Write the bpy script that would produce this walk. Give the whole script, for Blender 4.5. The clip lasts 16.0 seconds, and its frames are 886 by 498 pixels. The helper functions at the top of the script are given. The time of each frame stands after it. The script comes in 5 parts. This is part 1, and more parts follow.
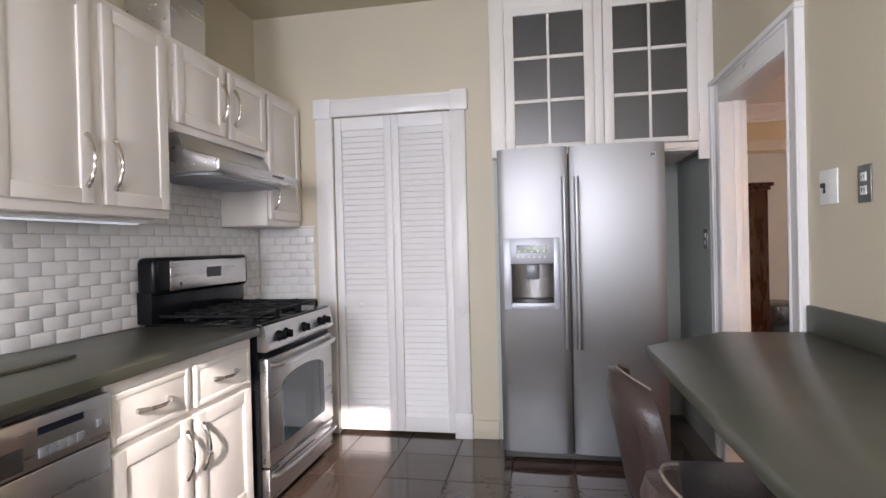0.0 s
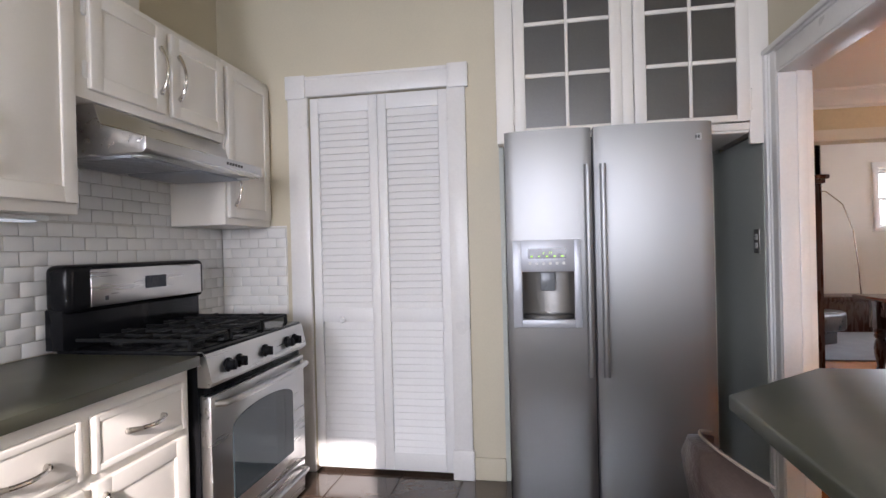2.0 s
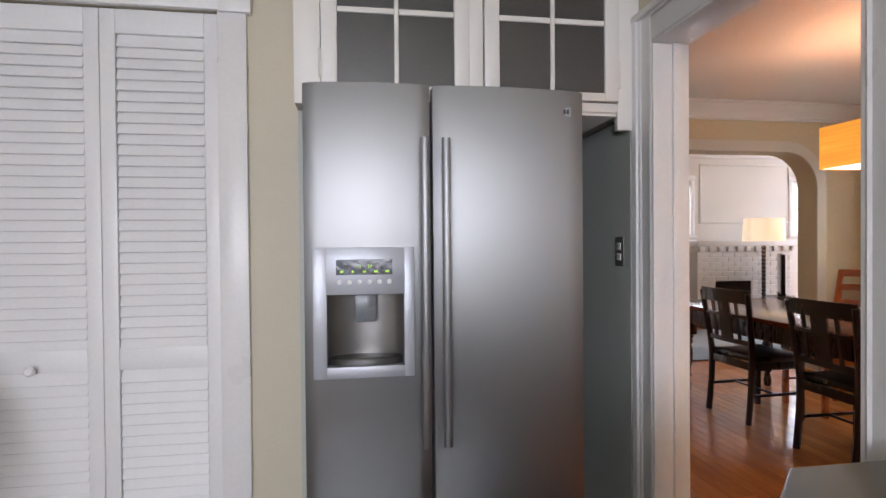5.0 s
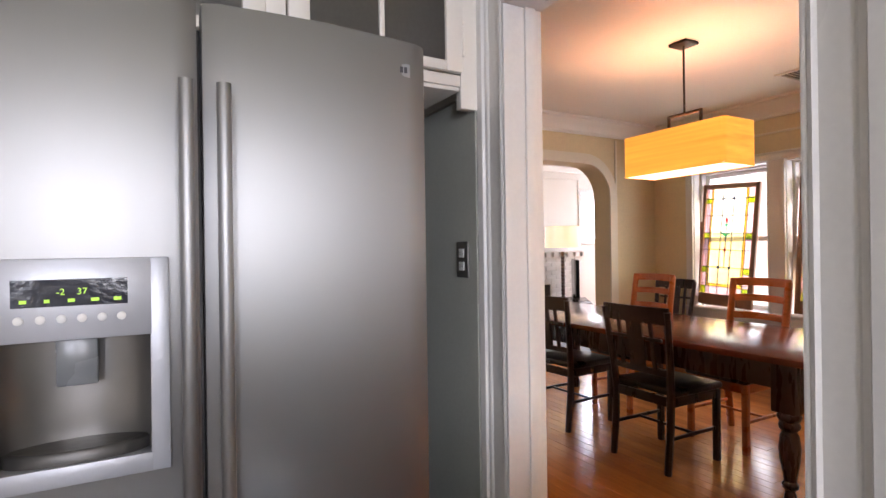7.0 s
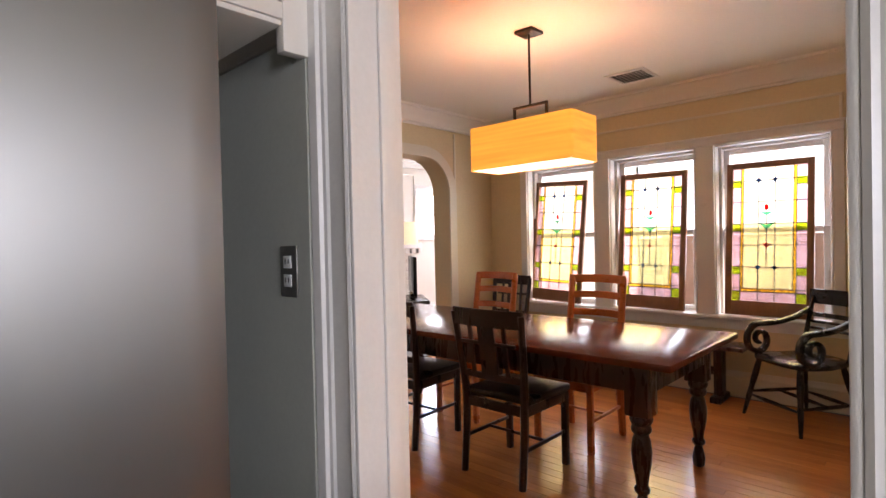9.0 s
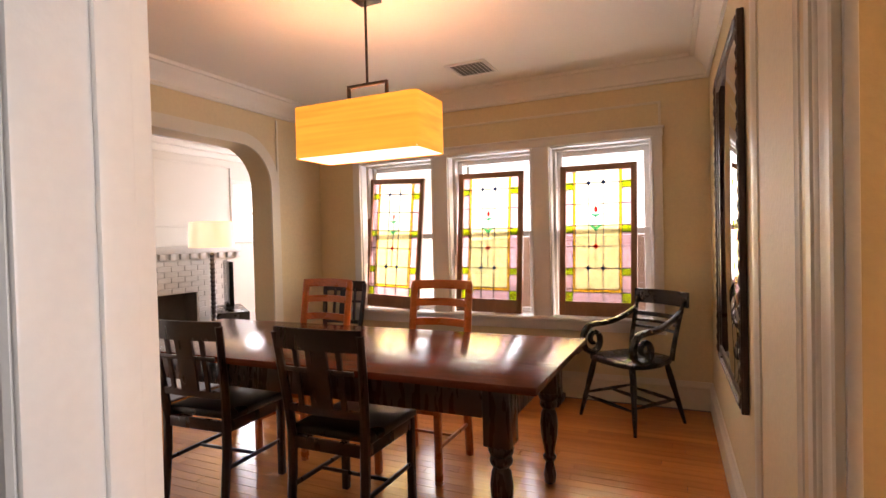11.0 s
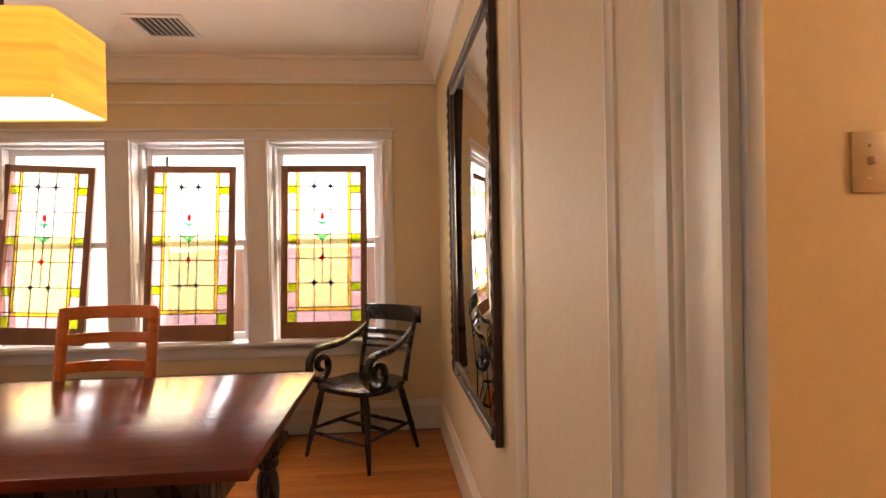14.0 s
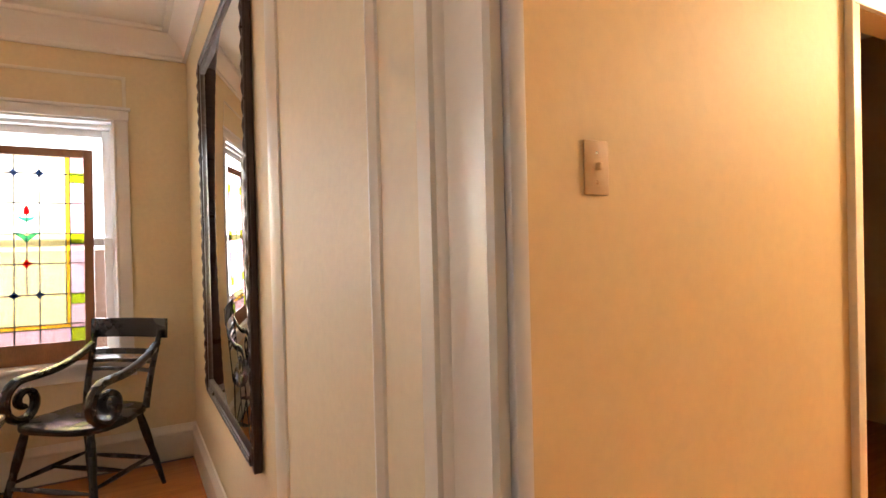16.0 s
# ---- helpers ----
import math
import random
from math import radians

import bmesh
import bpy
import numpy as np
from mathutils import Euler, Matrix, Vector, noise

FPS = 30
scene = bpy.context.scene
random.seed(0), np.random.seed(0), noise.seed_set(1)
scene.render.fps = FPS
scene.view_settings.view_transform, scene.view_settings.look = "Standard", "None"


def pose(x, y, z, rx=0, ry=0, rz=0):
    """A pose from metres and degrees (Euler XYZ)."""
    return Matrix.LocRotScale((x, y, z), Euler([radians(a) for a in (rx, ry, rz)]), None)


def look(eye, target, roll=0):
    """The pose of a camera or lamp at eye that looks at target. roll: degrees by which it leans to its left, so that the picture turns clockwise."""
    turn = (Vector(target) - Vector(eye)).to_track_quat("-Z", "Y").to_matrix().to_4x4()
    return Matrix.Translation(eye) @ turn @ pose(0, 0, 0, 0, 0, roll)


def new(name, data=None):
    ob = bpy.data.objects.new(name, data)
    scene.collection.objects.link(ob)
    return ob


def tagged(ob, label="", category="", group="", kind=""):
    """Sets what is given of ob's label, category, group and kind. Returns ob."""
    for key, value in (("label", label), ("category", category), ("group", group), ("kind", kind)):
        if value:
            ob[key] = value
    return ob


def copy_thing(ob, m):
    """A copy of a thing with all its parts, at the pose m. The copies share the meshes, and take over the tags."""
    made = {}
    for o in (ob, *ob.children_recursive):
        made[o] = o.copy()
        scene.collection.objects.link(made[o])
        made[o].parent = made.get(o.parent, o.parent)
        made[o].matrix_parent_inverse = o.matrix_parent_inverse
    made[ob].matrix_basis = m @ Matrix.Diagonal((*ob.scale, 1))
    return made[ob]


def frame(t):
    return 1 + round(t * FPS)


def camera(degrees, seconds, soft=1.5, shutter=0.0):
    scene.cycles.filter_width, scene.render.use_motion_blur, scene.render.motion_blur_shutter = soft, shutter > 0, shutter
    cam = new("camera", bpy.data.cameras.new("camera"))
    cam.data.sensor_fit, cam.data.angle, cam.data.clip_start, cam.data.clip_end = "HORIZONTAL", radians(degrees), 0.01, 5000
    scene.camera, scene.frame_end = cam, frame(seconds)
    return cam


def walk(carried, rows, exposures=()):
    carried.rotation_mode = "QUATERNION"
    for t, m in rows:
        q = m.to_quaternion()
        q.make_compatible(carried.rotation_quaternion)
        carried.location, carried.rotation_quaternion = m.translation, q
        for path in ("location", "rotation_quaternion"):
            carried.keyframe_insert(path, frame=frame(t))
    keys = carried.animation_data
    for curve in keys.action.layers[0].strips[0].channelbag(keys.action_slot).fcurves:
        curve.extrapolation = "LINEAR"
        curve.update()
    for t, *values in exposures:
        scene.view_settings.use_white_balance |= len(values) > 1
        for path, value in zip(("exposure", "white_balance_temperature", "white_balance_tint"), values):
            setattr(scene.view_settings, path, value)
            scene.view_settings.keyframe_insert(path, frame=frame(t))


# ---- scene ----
cam = camera(79.5, 16.0)
PATH = [
    (0, (0.204, -0.241, 1.242), (-0.16, 1.725, 1.227), -1.4),
    (0.5, (0.162, -0.132, 1.244), (-0.216, 1.832, 1.231), -1.5),
    (1, (0.129, 0.013, 1.24), (-0.252, 1.976, 1.232), -1.6),
    (1.5, (0.121, 0.158, 1.253), (-0.257, 2.122, 1.239), -1.4),
    (2, (0.117, 0.306, 1.247), (-0.241, 2.274, 1.241), -1.4),
    (2.5, (0.109, 0.451, 1.241), (-0.192, 2.429, 1.242), -1.4),
    (3, (0.104, 0.599, 1.259), (-0.105, 2.588, 1.246), -1.4),
    (3.5, (0.082, 0.718, 1.249), (0.003, 2.717, 1.242), -1.7),
    (4, (0.098, 0.851, 1.261), (0.136, 2.85, 1.248), -1.5),
    (6.5, (0.219, 1.527, 1.285), (1.014, 3.362, 1.275), -0.2),
    (7, (0.268, 1.641, 1.276), (1.233, 3.393, 1.275), -0.8),
    (7.5, (0.327, 1.752, 1.291), (1.438, 3.415, 1.277), -0.8),
    (8, (0.384, 1.822, 1.291), (1.611, 3.401, 1.27), -0.9),
    (8.5, (0.463, 1.936, 1.29), (1.803, 3.42, 1.268), -1.2),
    (9, (0.515, 2.037, 1.3), (1.971, 3.408, 1.271), -1.3),
    (11.5, (1.016, 2.433, 1.303), (2.894, 3.12, 1.267), -1.4),
    (12, (1.114, 2.499, 1.303), (3.046, 3.013, 1.271), -1.3),
    (12.5, (1.211, 2.515, 1.29), (3.179, 2.868, 1.267), -1.1),
    (13, (1.323, 2.517, 1.285), (3.314, 2.708, 1.266), -1.2),
    (13.5, (1.414, 2.515, 1.287), (3.414, 2.538, 1.27), -1.1),
    (14, (1.471, 2.5, 1.279), (3.465, 2.344, 1.269), -1.1),
    (14.5, (1.54, 2.483, 1.279), (3.509, 2.133, 1.27), -1.2),
    (15, (1.571, 2.469, 1.277), (3.492, 1.912, 1.267), -1.3),
    (15.5, (1.584, 2.452, 1.276), (3.438, 1.701, 1.26), -1.3),
    (16, (1.583, 2.444, 1.27), (3.339, 1.485, 1.25), -1.4),
]
walk(cam, [(t, look(eye, target, roll)) for t, eye, target, roll in PATH],
     exposures=[(0, 0.66, 6350, 22), (2.5, 0.50, 6250, 21), (4.2, 0.28, 6250, 19), (6.5, 0.72, 6500, 22), (9.2, 0.60, 6650, 22), (12.0, 0.78, 7450, 25), (14.5, 0.97, 7500, 25), (16, 1.32, 6450, 15)])

# ---------------------------------------------------------------- light
world = bpy.data.worlds.new("world")
scene.world = world
world.use_nodes = True
wn = world.node_tree
sky = wn.nodes.new("ShaderNodeTexSky")
sky.sky_type = "NISHITA"
sky.sun_disc = False
SUN_DIR = Vector((-0.27, 1.0, -0.42)).normalized()
sky.sun_elevation = math.asin(-SUN_DIR.z)
sky.sun_rotation = math.atan2(-SUN_DIR.x, -SUN_DIR.y)
sky.air_density, sky.dust_density = 1.0, 2.0
wn.links.new(sky.outputs[0], wn.nodes["Background"].inputs[0])
wn.nodes["Background"].inputs[1].default_value = 0.11
sun_data = bpy.data.lights.new("sun", "SUN")
sun_data.energy, sun_data.angle, sun_data.color = 5.0, radians(0.6), (1.0, 0.93, 0.84)
sun = new("sun", sun_data)
sun.matrix_world = look((2, -6, 5), Vector((2, -6, 5)) + SUN_DIR)


def area(name, eye, target, w, h, power, color):
    d = bpy.data.lights.new(name, "AREA")
    d.shape, d.size, d.size_y, d.energy, d.color = "RECTANGLE", w, h, power, color
    ob = new(name, d)
    ob.matrix_world = look(eye, target)
    return ob


def point(name, at, power, color, radius):
    d = bpy.data.lights.new(name, "POINT")
    d.energy, d.color, d.shadow_soft_size = power, color, radius
    ob = new(name, d)
    ob.location = at
    return ob


DAY = (0.82, 0.91, 1.0)
WARM = (1.0, 0.77, 0.50)
area("window_sky_kitchen", (-1.10, -2.30, 1.65), (-0.30, 1.0, 0.45), 0.7, 1.3, 72, DAY)
area("window_sky_kitchen", (0.22, -2.30, 1.65), (0.20, 1.0, 0.40), 0.95, 1.3, 54, DAY)
area("window_sky_dining", (5.60, 3.93, 1.45), (3.0, 3.93, 0.9), 2.7, 1.2, 55, DAY)
area("window_sky_living", (5.03, 9.35, 1.8), (4.6, 6.0, 0.9), 0.9, 1.0, 50, DAY)
area("window_sky_living", (7.6, 9.35, 1.8), (6.5, 6.0, 0.9), 0.9, 1.0, 40, DAY)
area("window_sky_living", (9.3, 7.4, 1.7), (5.0, 7.2, 1.0), 1.6, 1.3, 72, DAY)
point("pendant_bulb", (3.30, 3.70, 1.93), 4.6, WARM, 0.12)
point("pendant_bulb", (3.30, 4.08, 1.93), 4.6, WARM, 0.12)
point("hall_bulb", (1.50, -1.00, 2.36), 50, (1.0, 0.74, 0.46), 0.15)
point("floor_lamp_bulb", (5.32, 7.35, 1.43), 4.2, (1.0, 0.70, 0.40), 0.05)

# ---------------------------------------------------------------- materials
def mat(name, color, rough=0.5, metal=0.0, vary=0.06, scale=6.0, fine=60.0, bump=0.04, coat=0.0, stretch=(1, 1, 1), rand=0.0, spec=0.5, rvar=0.05):
    """A surface with broad stains, fine grain and relief."""
    m = bpy.data.materials.new(name)
    m.use_nodes = True
    n, l = m.node_tree.nodes, m.node_tree.links
    b = n["Principled BSDF"]
    b.inputs["Metallic"].default_value = metal
    b.inputs["Coat Weight"].default_value = coat
    b.inputs["Coat Roughness"].default_value = 0.12
    b.inputs["Specular IOR Level"].default_value = spec
    tc = n.new("ShaderNodeTexCoord")
    mp = n.new("ShaderNodeMapping")
    mp.inputs["Scale"].default_value = stretch
    l.new(tc.outputs["Object"], mp.inputs[0])
    big = n.new("ShaderNodeTexNoise")
    big.inputs["Scale"].default_value, big.inputs["Detail"].default_value = scale, 4
    sm = n.new("ShaderNodeTexNoise")
    sm.inputs["Scale"].default_value, sm.inputs["Detail"].default_value = fine, 3
    l.new(mp.outputs[0], big.inputs[0])
    l.new(mp.outputs[0], sm.inputs[0])
    add = n.new("ShaderNodeMath")
    add.operation = "ADD"
    l.new(big.outputs[0], add.inputs[0])
    l.new(sm.outputs[0], add.inputs[1])
    last = add
    if rand:
        oi = n.new("ShaderNodeObjectInfo")
        ra = n.new("ShaderNodeMath")
        ra.operation = "MULTIPLY_ADD"
        l.new(oi.outputs["Random"], ra.inputs[0])
        ra.inputs[1].default_value = rand
        l.new(add.outputs[0], ra.inputs[2])
        last = ra
    mr = n.new("ShaderNodeMapRange")
    mr.inputs["From Min"].default_value, mr.inputs["From Max"].default_value = 0.55, 1.45 + rand
    mr.inputs["To Min"].default_value, mr.inputs["To Max"].default_value = 1 - vary, 1 + vary
    l.new(last.outputs[0], mr.inputs[0])
    vm = n.new("ShaderNodeVectorMath")
    vm.operation = "SCALE"
    vm.inputs[0].default_value = color
    l.new(mr.outputs[0], vm.inputs["Scale"])
    l.new(vm.outputs[0], b.inputs["Base Color"])
    rr = n.new("ShaderNodeMapRange")
    rr.inputs["From Min"].default_value, rr.inputs["From Max"].default_value = 0.3, 0.7
    rr.inputs["To Min"].default_value, rr.inputs["To Max"].default_value = max(0.02, rough - rvar), rough + rvar
    l.new(big.outputs[0], rr.inputs[0])
    l.new(rr.outputs[0], b.inputs["Roughness"])
    if bump:
        bp = n.new("ShaderNodeBump")
        bp.inputs["Strength"].default_value, bp.inputs["Distance"].default_value = bump * 3, 0.004
        l.new(sm.outputs[0], bp.inputs["Height"])
        l.new(bp.outputs[0], b.inputs["Normal"])
    return m


def glow(name, color, strength, stretch=None):
    m = bpy.data.materials.new(name)
    m.use_nodes = True
    n, l = m.node_tree.nodes, m.node_tree.links
    b = n["Principled BSDF"]
    b.inputs["Base Color"].default_value = (*color, 1)
    b.inputs["Roughness"].default_value = 0.8
    b.inputs["Emission Color"].default_value = (*color, 1)
    b.inputs["Emission Strength"].default_value = strength
    if stretch:
        tc = n.new("ShaderNodeTexCoord")
        mp = n.new("ShaderNodeMapping")
        mp.inputs["Scale"].default_value = stretch
        no = n.new("ShaderNodeTexNoise")
        no.inputs["Scale"].default_value, no.inputs["Detail"].default_value = 5.0, 4
        l.new(tc.outputs["Object"], mp.inputs[0])
        l.new(mp.outputs[0], no.inputs[0])
        mr = n.new("ShaderNodeMapRange")
        mr.inputs["From Min"].default_value, mr.inputs["From Max"].default_value = 0.3, 0.7
        mr.inputs["To Min"].default_value, mr.inputs["To Max"].default_value = strength * 0.72, strength * 1.2
        l.new(no.outputs[0], mr.inputs[0])
        l.new(mr.outputs[0], b.inputs["Emission Strength"])
    return m


def pane_glass(name, tint, gloss=0.08, frost=0.0, rough=0.02):
    """Thin glass: tinted see-through, partly frosted, with a reflection."""
    m = bpy.data.materials.new(name)
    m.use_nodes = True
    n, l = m.node_tree.nodes, m.node_tree.links
    n.remove(n["Principled BSDF"])
    tr = n.new("ShaderNodeBsdfTransparent")
    tr.inputs[0].default_value = (*tint, 1)
    body = tr
    if frost:
        tl = n.new("ShaderNodeBsdfTranslucent")
        no = n.new("ShaderNodeTexNoise")
        no.inputs["Scale"].default_value = 18.0
        hue = n.new("ShaderNodeMixRGB")
        hue.inputs[1].default_value = (*tint, 1)
        hue.inputs[2].default_value = (*[min(1, c * 1.15 + 0.05) for c in tint], 1)
        l.new(no.outputs[0], hue.inputs[0])
        l.new(hue.outputs[0], tl.inputs[0])
        mx = n.new("ShaderNodeMixShader")
        mx.inputs[0].default_value = frost
        l.new(tr.outputs[0], mx.inputs[1])
        l.new(tl.outputs[0], mx.inputs[2])
        body = mx
    gl = n.new("ShaderNodeBsdfGlossy")
    gl.inputs["Roughness"].default_value = rough
    fr = n.new("ShaderNodeMixShader")
    fr.inputs[0].default_value = gloss
    l.new(body.outputs[0], fr.inputs[1])
    l.new(gl.outputs[0], fr.inputs[2])
    l.new(fr.outputs[0], n["Material Output"].inputs[0])
    return m


WALL_K = mat("kitchen_wall_paint", (0.60, 0.54, 0.41), 0.55, vary=0.05, scale=2.5, fine=120, bump=0.03)
WALL_D = mat("dining_wall_paint", (0.70, 0.585, 0.37), 0.60, vary=0.06, scale=2.0, fine=45, bump=0.10)
WALL_H = mat("hall_wall_paint", (0.72, 0.58, 0.36), 0.55, vary=0.05, scale=2.0, fine=30, bump=0.08)
WALL_G = mat("niche_wall_paint", (0.47, 0.485, 0.44), 0.5, vary=0.06, scale=3, fine=80, bump=0.04)
WALL_L = mat("living_wall_paint", (0.70, 0.66, 0.60), 0.6, vary=0.04, scale=2, fine=80, bump=0.04)
CEIL_K = mat("kitchen_ceiling_paint", (0.52, 0.47, 0.34), 0.7, vary=0.04, scale=2)
CEIL_D = mat("white_ceiling_paint", (0.80, 0.78, 0.74), 0.6, vary=0.03, scale=2)
TRIM = mat("white_trim_paint", (0.78, 0.76, 0.74), 0.32, vary=0.04, scale=5, fine=70, bump=0.04)
TRIM_D = mat("cream_trim_paint", (0.74, 0.68, 0.56), 0.35, vary=0.04, scale=5, fine=50, bump=0.06)
CAB = mat("white_cabinet_paint", (0.80, 0.76, 0.70), 0.38, vary=0.02, scale=4, fine=90, bump=0.01, rvar=0.01)
DOOR_W = mat("white_louver_paint", (0.80, 0.79, 0.78), 0.40, vary=0.03, scale=5, fine=80, bump=0.02)
SUBWAY = mat("white_glazed_tile", (0.74, 0.73, 0.71), 0.20, vary=0.03, scale=3, fine=12, bump=0.01, rand=0.08)
GROUT = mat("grout", (0.62, 0.60, 0.56), 0.9, vary=0.08, scale=20, bump=0.1)
GROUT_F = mat("floor_grout", (0.16, 0.13, 0.11), 0.8, vary=0.1, scale=20, bump=0.1)
FLOOR_T = mat("dark_slate_tile", (0.075, 0.050, 0.037), 0.10, vary=0.35, scale=5, fine=25, bump=0.04, rand=0.7, spec=0.8, rvar=0.03)
COUNTER = mat("olive_stone_counter", (0.080, 0.080, 0.056), 0.34, vary=0.05, scale=8, fine=200, bump=0, rvar=0.012)
STEEL = mat("brushed_steel", (0.46, 0.46, 0.465), 0.30, 1.0, vary=0.02, scale=2, fine=60, bump=0, stretch=(1, 1, 20), rvar=0.01)
STEEL_H = mat("brushed_steel_sideways", (0.58, 0.57, 0.56), 0.28, 1.0, vary=0.02, scale=2, fine=60, bump=0, stretch=(20, 1, 20), rvar=0.01)
STEEL_F = mat("fridge_steel", (0.295, 0.293, 0.292), 0.44, 1.0, vary=0.012, scale=2, fine=60, bump=0, stretch=(20, 20, 1), rvar=0.008)


def brush_sideways(m, amount):
    """Vertical brushing spreads highlights across."""
    n, l = m.node_tree.nodes, m.node_tree.links
    tg = n.new("ShaderNodeTangent")
    tg.direction_type, tg.axis = "RADIAL", "Z"
    n["Principled BSDF"].inputs["Anisotropic"].default_value = amount
    l.new(tg.outputs[0], n["Principled BSDF"].inputs["Tangent"])


brush_sideways(STEEL_F, 0.75)
NICKEL = mat("satin_nickel", (0.60, 0.57, 0.53), 0.24, 1.0, vary=0.03)
SILVER_P = mat("silver_plastic", (0.41, 0.42, 0.45), 0.38, 0.4, vary=0.03)
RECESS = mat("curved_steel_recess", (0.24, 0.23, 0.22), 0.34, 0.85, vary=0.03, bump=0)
DARK_P = mat("dark_steel_recess", (0.07, 0.066, 0.062), 0.35, 0.5, vary=0.08)
BLACK = mat("black_enamel", (0.008, 0.008, 0.009), 0.16, vary=0.1, spec=0.15)
IRON = mat("cast_iron", (0.010, 0.010, 0.010), 0.5, vary=0.2, fine=120, bump=0.1, spec=0.25)
OVEN_GLASS = mat("oven_glass", (0.03, 0.04, 0.045), 0.05, vary=0.05, bump=0, spec=0.9)
RUBBER = mat("black_gasket", (0.02, 0.02, 0.02), 0.7)
LEATHER = mat("brown_leather", (0.046, 0.030, 0.026), 0.34, vary=0.18, scale=7, fine=110, bump=0.12)
SEAM = mat("pale_stitching", (0.22, 0.17, 0.14), 0.7)
SEATPAD = mat("black_leather_seat", (0.018, 0.014, 0.012), 0.30, vary=0.2, scale=7, fine=110, bump=0.10)
TABLE = mat("mahogany_tabletop", (0.14, 0.028, 0.012), 0.15, vary=0.35, scale=4, fine=24, bump=0.05, stretch=(10, 0.8, 6), spec=0.36, rvar=0.03)
TABLE_D = mat("dark_mahogany", (0.040, 0.012, 0.008), 0.28, vary=0.08, scale=5, fine=30, bump=0.008, stretch=(6, 6, 1))
CHAIR_D = mat("dark_stained_chair_wood", (0.030, 0.010, 0.007), 0.30, vary=0.25, scale=5, fine=40, bump=0.03, stretch=(5, 5, 1))
CHAIR_R = mat("cherry_chair_wood", (0.50, 0.125, 0.025), 0.30, vary=0.25, scale=5, fine=40, bump=0.03, stretch=(5, 1, 3), coat=0.15)
BLACK_W = mat("black_painted_wood", (0.020, 0.014, 0.011), 0.26, vary=0.3, scale=7, fine=60, bump=0.03)
FRAME_W = mat("brown_window_wood", (0.24, 0.105, 0.045), 0.45, vary=0.25, scale=5, fine=40, bump=0.05, stretch=(5, 5, 1))
MIRROR_F = mat("dark_carved_mirror_frame", (0.045, 0.022, 0.016), 0.32, vary=0.35, scale=14, fine=90, bump=0.15)
LEAD = mat("lead_came", (0.025, 0.024, 0.024), 0.5, 0.6)
PLANK = mat("oak_plank", (0.56, 0.20, 0.050), 0.20, vary=0.38, scale=3, fine=22, bump=0.03, stretch=(9, 0.7, 1), rand=0.6, coat=0.2)
PLANK_GAP = mat("plank_gap", (0.07, 0.028, 0.012), 0.6, vary=0.2)
BRICK_W = mat("white_painted_brick", (0.70, 0.66, 0.62), 0.5, vary=0.08, scale=9, fine=60, bump=0.12, rand=0.3)
SOOT = mat("sooty_brick", (0.09, 0.075, 0.065), 0.9, vary=0.3, scale=6, bump=0.2)
RUG = mat("blue_grey_rug", (0.30, 0.34, 0.39), 0.95, vary=0.2, scale=5, fine=200, bump=0.2)
RUG_E = mat("brown_rug_binding", (0.10, 0.06, 0.05), 0.95)
BRONZE = mat("dark_bronze", (0.055, 0.042, 0.034), 0.4, 0.8, vary=0.1)
PLASTIC_W = mat("white_plastic", (0.80, 0.80, 0.78), 0.35, vary=0.02)
PLASTIC_T = mat("tan_painted_plate", (0.52, 0.38, 0.24), 0.5, vary=0.08, scale=20)
PEWTER = mat("pewter_plate", (0.20, 0.19, 0.175), 0.36, 0.7, vary=0.12)
DARK_DISP = mat("dark_display", (0.015, 0.018, 0.03), 0.12, vary=0.05)
LOGO_DK = mat("dark_badge_ink", (0.06, 0.06, 0.07), 0.5)
BRICK_R = mat("red_brick", (0.44, 0.27, 0.21), 0.85, vary=0.25, scale=12, fine=70, bump=0.2)
SHADE = glow("amber_lamp_shade", (1.0, 0.44, 0.055), 0.60, (1, 0.25, 9))
DIFFUSER = glow("lamp_diffuser", (1.0, 0.90, 0.72), 1.3)
SHADE_W = glow("cream_lamp_shade", (1.0, 0.82, 0.55), 0.52, (1, 1, 0.4))
LED = glow("green_display", (0.45, 0.8, 0.10), 0.35)
UC_LIGHT = glow("under_cabinet_tube", (0.85, 0.93, 1.0), 0.3)
GLASS = pane_glass("window_glass", (0.97, 0.98, 0.98), 0.05)
FROSTED = pane_glass("frosted_cabinet_glass", (0.52, 0.51, 0.50), 0.15, 0.50, 0.30)
ART = {
    "cream_glass": pane_glass("cream_art_glass", (0.99, 0.95, 0.80), 0.04, 0.12),
    "amber_glass": pane_glass("amber_art_glass", (0.95, 0.66, 0.14), 0.04, 0.12),
    # cream glass of the lower panes, with the weaker backlight put into its tint
    "honey_glass": pane_glass("dim_cream_art_glass", (0.98, 0.86, 0.54), 0.04, 0.12),
    "pink_glass": pane_glass("pink_art_glass", (0.86, 0.66, 0.68), 0.04, 0.12),
    "green_glass": pane_glass("green_art_glass", (0.56, 0.62, 0.06), 0.04, 0.12),
    "red_glass": pane_glass("red_art_glass", (0.70, 0.02, 0.02), 0.04, 0.12),
    "blue_glass": pane_glass("blue_art_glass", (0.10, 0.20, 0.42), 0.04, 0.12),
    "teal_glass": pane_glass("teal_art_glass", (0.25, 0.70, 0.55), 0.04, 0.12),
}
MIRROR = bpy.data.materials.new("silvered_mirror")
MIRROR.use_nodes = True
MIRROR.node_tree.nodes["Principled BSDF"].inputs["Metallic"].default_value = 1.0
MIRROR.node_tree.nodes["Principled BSDF"].inputs["Roughness"].default_value = 0.01
